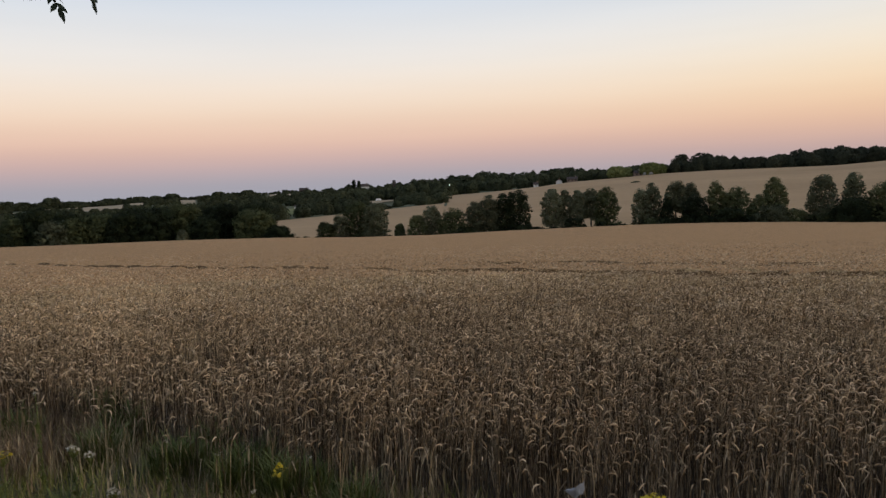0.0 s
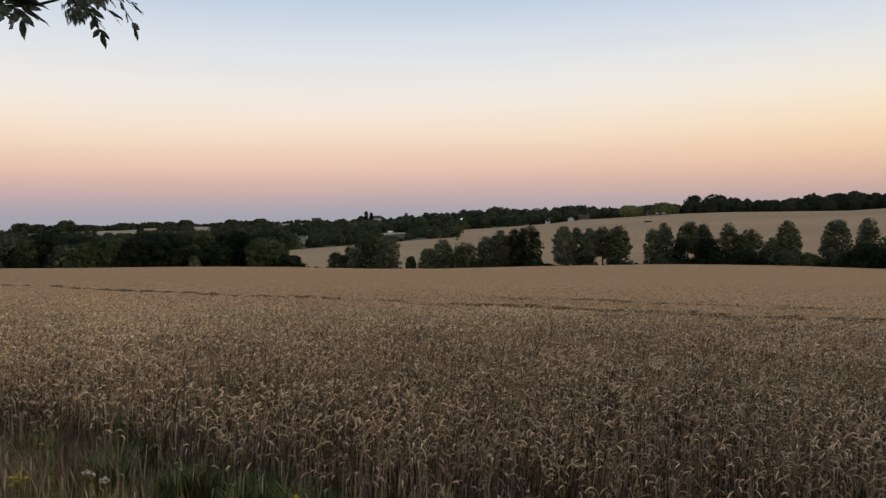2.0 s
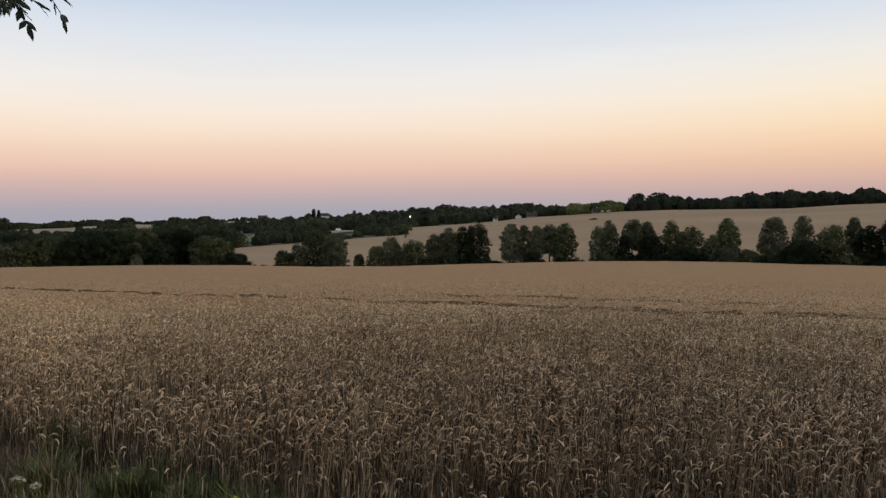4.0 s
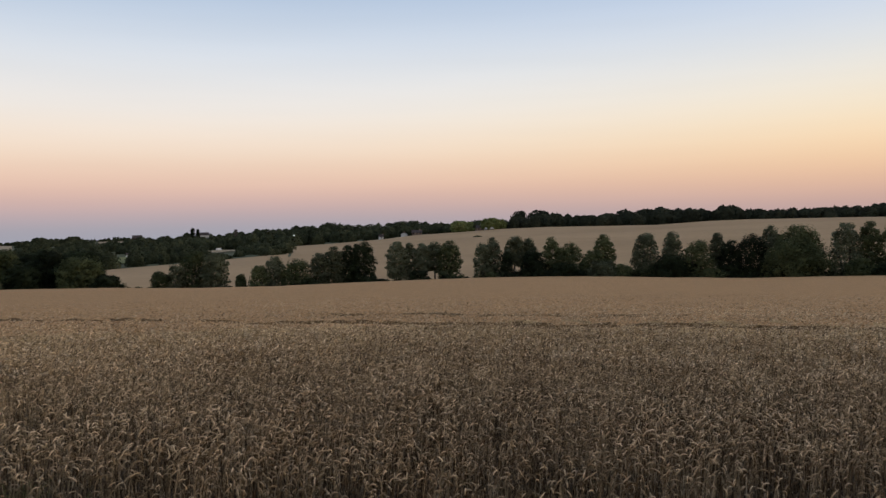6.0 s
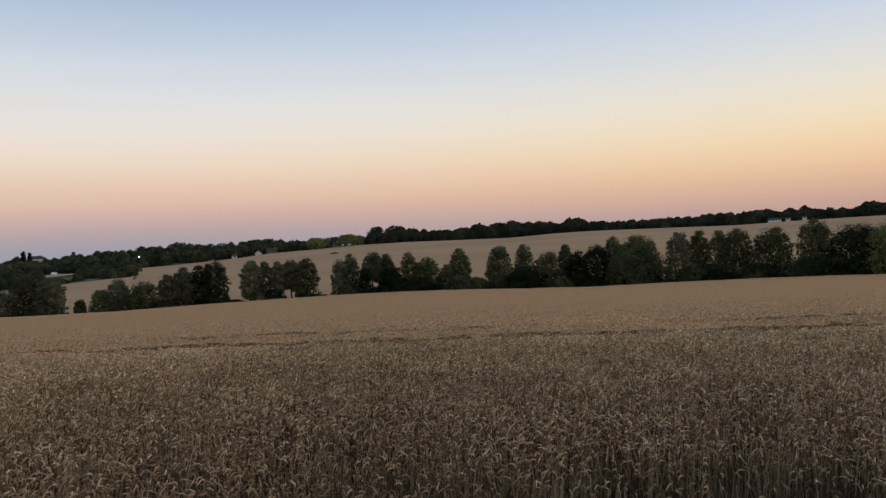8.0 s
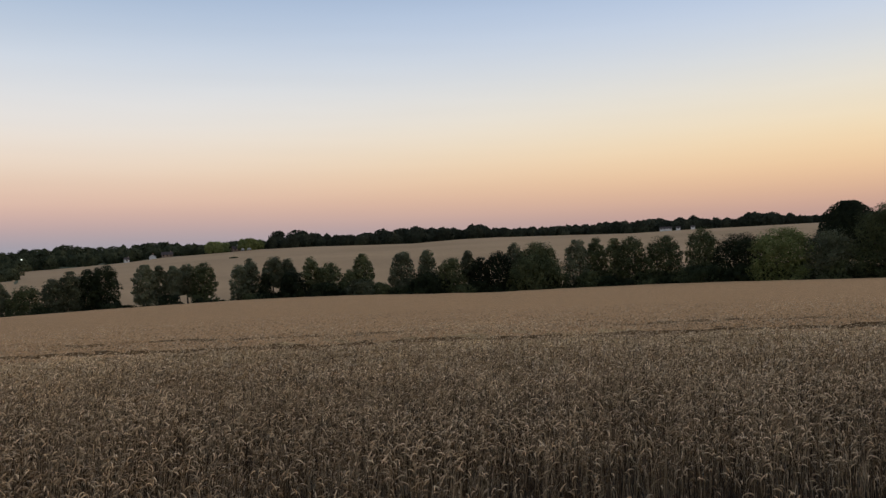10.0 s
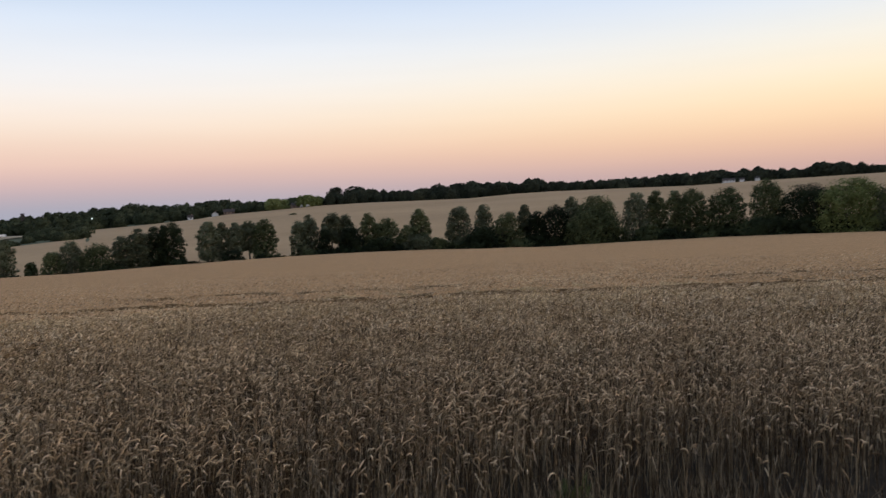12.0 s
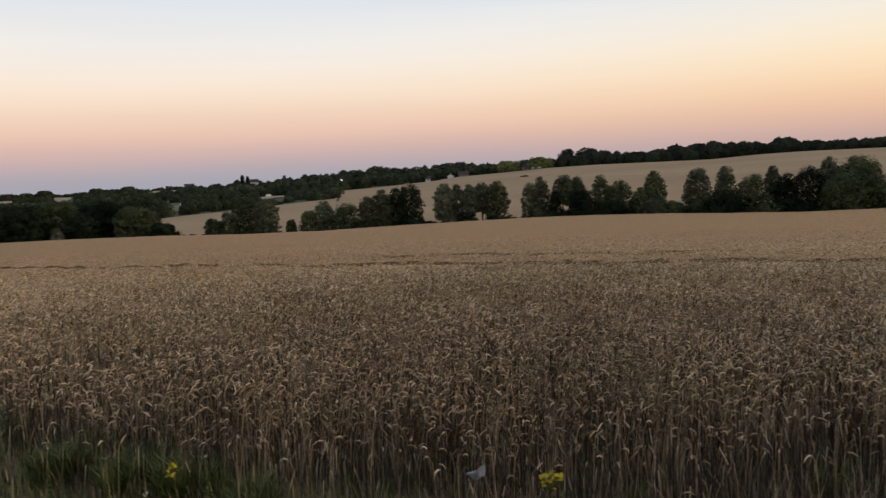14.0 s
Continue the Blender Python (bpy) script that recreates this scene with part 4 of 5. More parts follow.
grain = np.random.default_rng(21)
straw, ears = [], []
for r0, r1, density, segs, sides, rings, esides, width, from_z, blade in (
        (4.0, 7.0, 470, 2, 2, 4, 3, 1.0, 0.0, True),
        (7.0, 11.0, 330, 1, 2, 3, 3, 1.1, 0.0, True),
        (11.0, 15.0, 300, 1, 2, 3, 2, 1.25, 0.7, False),
        (15.0, 20.0, 240, 1, 2, 2, 2, 1.45, 0.8, False),
        (20.0, 26.0, 175, 0, 2, 2, 2, 1.45, 0.9, False),
        (26.0, 46.0, 62, 0, 2, 2, 2, 1.3, 0.8, False)):
    x, y = scatter(r0, r1, density, grain)
    standing = grain.random(len(x)) < np.clip((21 - np.hypot(x, y)) / 9, 0, 1)
    for chosen, stems in ((standing, bool(segs)), (~standing, False)):
        if not chosen.any():
            continue
        s, e, bl = stalks(x[chosen], y[chosen], grain, segs, sides, rings, esides, width, from_z, blade)
        if stems:
            straw.append(s)
        ears.append(e)
        if bl is not None:
            straw.append(bl)
x = -38 + 32 * grain.random(6500)
y = front_line(x) + 1.3 * grain.random(6500) ** 1.3
far_edge = np.hypot(x, y) > 10.5
s, e, bl = stalks(x[far_edge], y[far_edge], grain, 1, 2, 2, 3, 1.3, 0.0, True)
straw += [s, bl]
ears.append(e)
wheat_field = new("wheat_field")
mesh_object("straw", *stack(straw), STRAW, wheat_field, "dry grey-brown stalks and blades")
mesh_object("ears", *stack(ears), EARS, wheat_field, "pale ripe nodding ears")
tagged(wheat_field, "ripe wheat with nodding ears and dry straw stalks", "wheat", kind="stuff")


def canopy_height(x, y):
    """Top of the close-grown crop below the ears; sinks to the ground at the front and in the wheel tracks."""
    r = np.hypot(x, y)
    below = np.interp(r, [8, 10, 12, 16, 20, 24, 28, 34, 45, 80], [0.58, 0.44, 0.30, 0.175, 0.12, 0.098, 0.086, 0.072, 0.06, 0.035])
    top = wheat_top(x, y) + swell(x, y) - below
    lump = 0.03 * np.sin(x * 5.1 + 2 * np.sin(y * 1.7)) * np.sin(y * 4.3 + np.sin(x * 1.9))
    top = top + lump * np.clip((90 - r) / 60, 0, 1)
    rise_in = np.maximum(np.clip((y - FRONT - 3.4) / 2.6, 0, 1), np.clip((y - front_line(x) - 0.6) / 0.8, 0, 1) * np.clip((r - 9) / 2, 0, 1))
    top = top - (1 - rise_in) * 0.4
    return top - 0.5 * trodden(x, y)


def canopy():
    ys = np.concatenate([np.arange(FRONT + 0.9, 30, 0.17), np.geomspace(30.2, 200, 70)])
    us = np.linspace(-0.66, 2.45, 310)
    y, u = np.meshgrid(ys, us, indexing="ij")
    x = -u * y
    b, r = np.degrees(np.arctan2(-x, y)), np.hypot(x, y)
    re = lerp(b, EDGE_RANGE)
    k = np.minimum(1, re / r)
    x, y = x * k, y * k
    g = np.stack([x, y, canopy_height(x, y)], -1)
    n, m = g.shape[:2]
    i = np.arange(n * m).reshape(n, m)
    q = np.stack([i[:-1, :-1], i[1:, :-1], i[1:, 1:], i[:-1, 1:]], -1)
    inside = np.minimum(r[:-1, :-1], r[1:, 1:]) < re[:-1, :-1]
    mid = r[:-1, :-1] + 1.6 * np.sin(2.3 * x[:-1, :-1]) * np.sin(1.9 * y[:-1, :-1] + x[:-1, :-1])
    pressed = trodden(x, y)
    pressed = (np.maximum(pressed[:-1, :-1], pressed[1:, 1:]) > 0.22) & inside & (r[:-1, :-1] > 14)
    # Track sides take the dark colour as well, as painted shade.
    mesh_object("pressed_straw", g.reshape(-1, 3), q[pressed], TRACK, wheat_field, "pressed straw along the wheel tracks, shade painted into its colour", smooth=True)
    inside = inside & ~pressed
    mesh_object("under_crop", g.reshape(-1, 3), q[inside & (r[:-1, :-1] > 7.6) & (mid < 21.6)], UNDERCROP, wheat_field, "close-grown leaves and straw below the ears, gap shade painted in", smooth=True)
    mesh_object("canopy", g.reshape(-1, 3), q[inside & (mid >= 21.6)], CANOPY, wheat_field, "even golden top of the distant crop, shaded gaps painted in", smooth=True)


canopy()

# ---- bare soil between the stalks ----
soil = sheet("field_soil", np.arange(-40, 72, 1.0), lambda b: np.linspace((FRONT - 0.25) / math.cos(radians(min(abs(b), 66))), 24, 30), land, SOIL, 0.012)
tagged(soil, "dark soil and thatch below the wheat", "soil", kind="structure")

for k in (0, 1):
    xs = np.arange(-60, 18, 0.25)
    ys = track_line(xs, k)
    rows = []
    # The last row is a raised dark face painting shade on the stems behind.
    for o, up in ((-1.0, 0.1), (-0.4, 0.14), (0.75, 0.16), (1.12, WHEAT - 0.1 - 0.05 * k)):
        o = o * HALF[k] * np.interp(xs, [-30, -10], [0.45, 1.0])
        closed = np.interp(xs, [-32, -12], [0.14, 0.02]) + 0.05 * (0.5 + 0.5 * np.sin(xs * 0.9) * np.sin(xs * 2.3 + 1.0))
        rows.append(np.stack([xs, ys + o, land(xs, ys + o) + up - (up > 0.3) * closed + 0.02 * np.sin(xs * 3.1 + 9 * o)], -1))
    g = np.stack(rows, 1)
    i = np.arange(g.shape[0] * 4).reshape(-1, 4)
    q = np.stack([i[:-1, :-1], i[1:, :-1], i[1:, 1:], i[:-1, 1:]], -1).reshape(-1, 4)
    track = mesh_object("wheel_track", g.reshape(-1, 3), q, TRACK, smooth=True)
    tagged(track, "trodden wheel track through the standing wheat, far face painted as shade", "track", "wheel tracks", "structure")

# ---- grass bank between the track and the wheat ----


def blades(x, y, h, width, rng, bend=0.5):
    n = len(x)
    z = land(x, y)
    a = rng.random(n) * 6.283
    dx, dy = np.cos(a), np.sin(a)
    k = bend * (0.3 + rng.random(n)) * h
    rows = []
    for t, ww in ((0.0, 1.0), (0.55, 0.85), (1.0, 0.12)):
        c = np.stack([x + dx * k * t * t, y + dy * k * t * t, z - 0.02 + h * t * (1 - 0.18 * t)], -1)
        s = np.stack([-dy, dx, 0 * dx], -1) * (width * ww)[:, None]
        rows.append(np.stack([c - s, c + s], 1))
    g = np.stack(rows, 1)
    i = np.arange(n * 6).reshape(n, 3, 2)
    q = np.stack([i[:, :-1, 0], i[:, :-1, 1], i[:, 1:, 1], i[:, 1:, 0]], -1).reshape(-1, 4)
    return g.reshape(-1, 3), q


def bank_places(n, rng, y0=1.9, overlap=0.7):
    x = -15 + 17.5 * rng.random(n)
    y = y0 + (FRONT + overlap - y0) * rng.random(n)
    return x, y


xs, ys = np.meshgrid(np.linspace(-30, 30, 160), np.linspace(-9, FRONT + 0.35, 60), indexing="ij")
zs = land(xs, ys) + 0.045 + 0.012 * np.sin(3.1 * xs + 2.0 * np.sin(2.3 * ys)) * np.sin(2.7 * ys)
index = np.arange(xs.size).reshape(xs.shape)
bank = mesh_object("verge_ground", np.stack([xs, ys, zs], -1).reshape(-1, 3), np.stack([index[:-1, :-1], index[1:, :-1], index[1:, 1:], index[:-1, 1:]], -1).reshape(-1, 4), VERGE, smooth=True)
tagged(bank, "dark thatch and soil of the grassy bank", "soil", kind="structure")
field_side = np.random.default_rng(33)
verge = new("verge_grass")
x, y = bank_places(80000, field_side)
tuft = 0.5 + 0.5 * np.sin(1.9 * x + np.sin(2.2 * y)) * np.sin(2.7 * y + 1.4 * np.sin(1.3 * x))
greener = np.clip((0.6 - x) / 2.4, 0.15, 1.0)
keep = field_side.random(len(x)) < (0.25 + 0.75 * tuft ** 1.5) * greener
x, y = x[keep], y[keep]
mesh_object("green_blades", *blades(x, y, 0.1 + 0.24 * field_side.random(len(x)) ** 1.4, 0.0013 + 0.002 * field_side.random(len(x)), field_side), GRASS, verge, "green grass blades")
x, y = bank_places(24000, field_side, 1.9, 0.7)
keep = field_side.random(len(x)) < (0.2 + 0.6 * (0.5 + 0.5 * np.sin(1.1 * x + 0.5) * np.sin(1.7 * y + x))) * np.clip((y - 2.7) / 1.5, 0.05, 0.5) * np.clip((-x - 1.0) / 2.5, 0.25, 1)
x, y = x[keep], y[keep]
mesh_object("dry_blades", *blades(x, y, 0.14 + 0.26 * field_side.random(len(x)), 0.0012 + 0.0014 * field_side.random(len(x)), field_side, 0.35), DRY_GRASS, verge, "dry straw-coloured grass stems")
x, y = -12 + 18 * field_side.random(24000), -3.2 + 5.2 * field_side.random(24000)
keep = (np.hypot(x, y) > 0.5) & (field_side.random(len(x)) < 0.3 + 0.7 * (0.5 + 0.5 * np.sin(1.3 * x) * np.sin(1.9 * y + x)))
x, y = x[keep], y[keep]
mesh_object("short_blades", *blades(x, y, 0.08 + 0.18 * field_side.random(len(x)), 0.004 + 0.004 * field_side.random(len(x)), field_side), GRASS, verge, "short trodden grass of the track")
x = -7.6 + 2.2 * field_side.random(2200)
y = FRONT - 0.7 + 0.9 * field_side.random(2200)
keep = field_side.random(len(x)) < 0.35 + 0.5 * np.sin(2.3 * x + 1.0) * np.sin(3.1 * y)
x, y = x[keep], y[keep]
mesh_object("dry_tufts", *blades(x, y, 0.28 + 0.3 * field_side.random(len(x)), 0.0016 + 0.0018 * field_side.random(len(x)), field_side, 0.4), DRY_GRASS, verge, "dry reddish grass tufts along the wheat")
x = -2.2 + 5.5 * field_side.random(9000)
y = 4.2 + 1.9 * field_side.random(9000)
keep = (y < front_line(x) + 0.2) & (field_side.random(len(x)) < 0.45 + 0.5 * np.sin(2.1 * x + 2.0) * np.sin(2.7 * y + 0.8 * x))
x, y = x[keep], y[keep]
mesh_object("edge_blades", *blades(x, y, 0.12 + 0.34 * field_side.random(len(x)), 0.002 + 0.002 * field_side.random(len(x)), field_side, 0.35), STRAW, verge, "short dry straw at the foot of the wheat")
x = -5.0 + 8.0 * field_side.random(26000)
y = 2.7 + 2.0 * field_side.random(26000)
keep = field_side.random(len(x)) < 0.5 + 0.5 * np.sin(2.6 * x + 0.7) * np.sin(3.3 * y + 1.1 * x)
x, y = x[keep], y[keep]
mesh_object("pale_blades", *blades(x, y, 0.1 + 0.24 * field_side.random(len(x)), 0.0011 + 0.0014 * field_side.random(len(x)), field_side, 0.5), DRY_GRASS, verge, "fine pale dry grass of the bank")
x = -9.6 + 3.6 * field_side.random(13000)
y = 3.35 + 1.75 * field_side.random(13000)
keep = field_side.random(len(x)) < np.clip(0.45 + 0.55 * np.sin(1.9 * x + 0.4) * np.sin(2.9 * y + 0.6 * x), 0.08, 1)
x, y = x[keep], y[keep]
mesh_object("fescue_tufts", *blades(x, y, 0.22 + 0.34 * field_side.random(len(x)), 0.0011 + 0.0013 * field_side.random(len(x)), field_side, 0.55), FESCUE, verge, "fine reddish-brown fescue along the wheat")


def seed_stems(x, y, h, rng):
    """Thin upright grass stems, each with a narrow seed head at its tip."""
    n = len(x)
    z = land(x, y)
    a = rng.random(n) * 6.283
    lean = h * (0.06 + 0.22 * rng.random(n))
    s = np.stack([-np.sin(a), np.cos(a), 0 * a], -1)
    rows = []
    for t, half in ((0.0, 0.0011), (0.5, 0.001), (0.78, 0.0009), (0.86, 0.0042), (0.94, 0.0034), (1.0, 0.0005)):
        c = np.stack([x + np.cos(a) * lean * t * t, y + np.sin(a) * lean * t * t, z - 0.02 + h * t], -1)
        rows.append(np.stack([c - s * half, c + s * half], 1))
    g = np.stack(rows, 1)
    i = np.arange(n * 12).reshape(n, 6, 2)
    q = np.stack([i[:, :-1, 0], i[:, :-1, 1], i[:, 1:, 1], i[:, 1:, 0]], -1).reshape(-1, 4)
    return g.reshape(-1, 3), q


x, y = bank_places(2600, field_side, 2.2, 0.5)
keep = (x < -2.4) & (field_side.random(len(x)) < 0.35 + 0.65 * (0.5 + 0.5 * np.sin(1.7 * x) * np.sin(2.4 * y + x)) ** 2)
x, y = x[keep], y[keep]
mesh_object("seed_stems", *seed_stems(x, y, 0.3 + 0.32 * field_side.random(len(x)), field_side), DRY_GRASS, verge, "pale bent grass stems with narrow seed heads")
tagged(verge, "rough green and straw-coloured grass on the field bank", "grass", kind="stuff")

# ---- leafy weeds at the foot of the wheat ----


def weed(b, y, h, w, count, seed):
    rng = np.random.default_rng(seed)
    x = -y * math.tan(radians(b))
    top = new("leafy_weed")
    top.location = (x, y, float(land(x, y)) - 0.02)
    m = int(1.1 * count)
    a, q = rng.random(m) * 6.283, 0.5 * w * np.sqrt(rng.random(m)) * 0.7
    foot = np.stack([np.cos(a) * q, np.sin(a) * q, h * 0.6 * rng.random(m) ** 2], -1)
    turn = a + rng.normal(size=m) * 0.9
    out = np.stack([np.cos(turn), np.sin(turn), 0 * a], -1)
    side = np.stack([-np.sin(turn), np.cos(turn), 0 * a], -1)
    ln = h * (0.3 + 0.35 * rng.random(m))
    rows = []
    for t, ww in ((0.0, 0.5), (0.5, 1.0), (1.0, 0.1)):
        mid = foot + out * (ln * t * t * 0.55)[:, None] + np.array((0, 0, 1.0)) * (ln * t * (1.15 - 0.35 * t))[:, None]
        s = side * (0.0045 * ww * (0.6 + 0.8 * rng.random(m)))[:, None]
        rows.append(np.stack([mid - s, mid + s], 1))
    g = np.stack(rows, 1)
    i = np.arange(m * 6).reshape(m, 3, 2)
    v, f = g.reshape(-1, 3), np.stack([i[:, :-1, 0], i[:, :-1, 1], i[:, 1:, 1], i[:, 1:, 0]], -1).reshape(-1, 4)
    mesh_object("foliage", v, f, WEED, top)
    pieces = []
    for k in range(6):
        a = k * 1.05
        tip = Vector((math.cos(a) * w * 0.28, math.sin(a) * w * 0.28, h * 0.9))
        pieces.append(tube([Vector((0, 0, 0)), tip * 0.55 + Vector((0, 0, 0.05)), tip], [0.005, 0.004, 0.0015], 4))
        mesh_object("stem", *pieces[-1], WEED, top)
    return tagged(top, "dark green leafy weed at the foot of the wheat", "weed", "weeds along the wheat")


for i, (b, y, h, w, n) in enumerate(((50.5, 4.15, 0.52, 0.5, 700), (46.5, 4.1, 0.5, 0.42, 600), (43.0, 4.15, 0.55, 0.4, 600), (39.0, 4.1, 0.36, 0.4, 450), (36.0, 3.7, 0.3, 0.5, 500),
                                     (48.0, 3.5, 0.28, 0.55, 500), (55.0, 4.2, 0.5, 0.6, 700), (60.0, 4.2, 0.5, 0.7, 700), (52.5, 3.4, 0.25, 0.5, 400), (42.0, 3.4, 0.24, 0.5, 450),
                                     (31.5, 3.7, 0.26, 0.35, 300), (25.0, 3.8, 0.22, 0.3, 220), (57.5, 3.2, 0.3, 0.5, 400), (49.0, 4.3, 0.5, 0.6, 700), (41.0, 4.25, 0.5, 0.5, 600), (45.0, 4.35, 0.55, 0.5, 600), (37.5, 4.2, 0.45, 0.4, 450), (54.8, 4.95, 0.62, 0.55, 800), (53.2, 4.75, 0.55, 0.5, 700), (47.6, 4.8, 0.5, 0.5, 700), (62.5, 3.0, 0.25, 0.6, 450), (-4.0, 5.8, 0.3, 0.4, 160), (9.0, 5.2, 0.26, 0.3, 140))):
    weed(b, y, 0.85 * h, w, int(0.8 * n), 70 + i)

# ---- wild flowers ----


def petal_heads(places, rng, size, rays):
    """Small flower heads: a domed disc with a ring of petals."""
    verts, faces = [], []
    for p in places:
        s = size * (0.8 + 0.4 * rng.random())
        tilt = Euler((rng.normal() * 0.4, rng.normal() * 0.4, rng.random() * 6.28)).to_matrix()
        for k in range(rays):
            a, half = 2 * math.pi * k / rays, math.pi / rays * 0.85
            n = len(verts)
            for q in ((0, 0, 0.1), (math.cos(a - half) * 0.75, math.sin(a - half) * 0.75, 0.12), (math.cos(a) * 1.1, math.sin(a) * 1.1, -0.05), (math.cos(a + half) * 0.75, math.sin(a + half) * 0.75, 0.12)):
                verts.append(p + tilt @ Vector(q) * s)
            faces.append((n, n + 1, n + 2, n + 3))
    return verts, faces


def flower(b, y, top_z, spread, heads, mat, seed, name, label, category, size=0.011, group=""):
    rng = np.random.default_rng(seed)
    x = -y * math.tan(radians(b))
    z0 = float(land(x, y))
    plant = new(name)
    plant.location = (x, y, z0 - 0.02)
    h = top_z - z0 + 0.02
    tips = []
    for k in range(heads):
        a, q = rng.random() * 6.28, spread * math.sqrt(rng.random())
        tips.append(Vector((math.cos(a) * q, math.sin(a) * q, h - 0.35 * q * q / spread + rng.normal() * (0.016 if mat is YELLOW else 0.006))))
    fork = Vector((0, 0, h - spread * 1.6))
    pieces = [tube([Vector((0, 0, 0)), Vector((0.01, 0.005, h * 0.5)), fork], [0.004, 0.0035, 0.003], 5)]
    for t in tips:
        pieces.append(tube([fork, (fork + t) / 2 + Vector((t.x, t.y, 0)) * 0.2, t], [0.002, 0.0014, 0.001], 3))
    mesh_object("stem", *joined(pieces), WEED, plant)
    v, f = crown(h * 0.8, 0.1, 0.1, "cone", 150, 0.009, rng)
    mesh_object("leaves", v, f, WEED, plant)
    v, f = petal_heads(tips, rng, size, 8)
    mesh_object("flower_heads", v, f, mat, plant)
    return tagged(plant, label, category, group)


RAGWORT = "ragwort plant with a flat cluster of bright yellow flowers"
flower(15.5, 3.55, 0.615, 0.055, 46, YELLOW, 1, "ragwort", RAGWORT, "flower", 0.0125, "yellow flowers")
flower(43.2, 3.05, 0.64, 0.04, 20, YELLOW, 2, "ragwort", "ragwort with bright yellow flowers in the grass", "flower", 0.011, "yellow flowers")
flower(61.0, 2.3, 0.80, 0.045, 22, YELLOW, 3, "ragwort", "ragwort with bright yellow flowers in the grass", "flower", 0.011, "yellow flowers")
YARROW = "cream-white yarrow with flat flower heads on the grass bank"
flower(56.9, 2.6, 0.76, 0.04, 34, CREAM, 4, "yarrow", YARROW, "flower", 0.008, "white flowers")
flower(55.9, 2.62, 0.74, 0.035, 26, CREAM, 5, "yarrow", YARROW, "flower", 0.008, "white flowers")
flower(54.6, 2.45, 0.66, 0.035, 30, CREAM, 6, "yarrow", YARROW, "flower", 0.008, "white flowers")
for i, (b, y, z) in enumerate(((47.5, 3.3, 0.56), (45.2, 3.0, 0.52), (51.0, 3.2, 0.62), (41.0, 3.6, 0.5), (58.8, 3.4, 0.72))):
    flower(b, y, z, 0.018, 7, CREAM, 10 + i, "daisy", "small white wild flower in the rough grass", "flower", 0.007, "white flowers")


def litter():
    rng = np.random.default_rng(8)
    n, m = 11, 8
    top = []
    for i in range(n):
        for j in range(m):
            u, v = i / (n - 1) - 0.5, j / (m - 1) - 0.5
            p = Vector((u * 0.10, v * 0.036 * (1.2 + u), 0))
            q = p * 28
            fold = noise.noise_vector(q) * 0.028
            top.append(p + Vector((fold.x * 0.6, fold.y * 0.6, fold.z * 1.3 + 0.05 * u + 0.3 * u * u)))
    under = [p + Vector((0, 0, -0.0015)) for p in top]
    faces = []
    for i in range(n - 1):
        for j in range(m - 1):
            a = i * m + j
            faces.append((a, a + m, a + m + 1, a + 1))
            faces.append((n * m + a, n * m + a + 1, n * m + a + m + 1, n * m + a + m))
    ob = mesh_object("plastic_scrap", top + under, faces, PLASTIC)
    y = 3.62
    x = -y * math.tan(radians(21.0))
    ob.matrix_world = pose(x, y, 0.545, 52, -6, 12)
    return tagged(ob, "crumpled scrap of white plastic caught in dry stems", "litter")


litter()

# ---- ash tree whose twig hangs into view over the bank ----


def aim(b, deg, r):
    b, deg = b + 1.3, deg + 0.42
    return Vector((-r * math.sin(radians(b)), r * math.cos(radians(b)), EYE + r * math.tan(radians(deg))))


def leaflet(base, along, normal, length, width):
    side = along.cross(normal).normalized()
    mid = base + along * length * 0.5 - normal * length * 0.03
    pts = [base, base + along * length * 0.22 + side * width * 0.38, mid + side * width * 0.5, base + along * length * 0.8 + side * width * 0.28,
           base + along * length - normal * length * 0.08, base + along * length * 0.8 - side * width * 0.28, mid - side * width * 0.5, base + along * length * 0.22 - side * width * 0.38]
    crease = [p + normal * 0.002 for p in (base + along * length * 0.25, mid, base + along * length * 0.78)]
    return pts + crease, [(0, 1, 8, 8), (1, 2, 9, 8), (2, 3, 10, 9), (3, 4, 10, 10), (4, 5, 10, 10), (5, 6, 9, 10), (6, 7, 8, 9), (7, 0, 8, 8)]


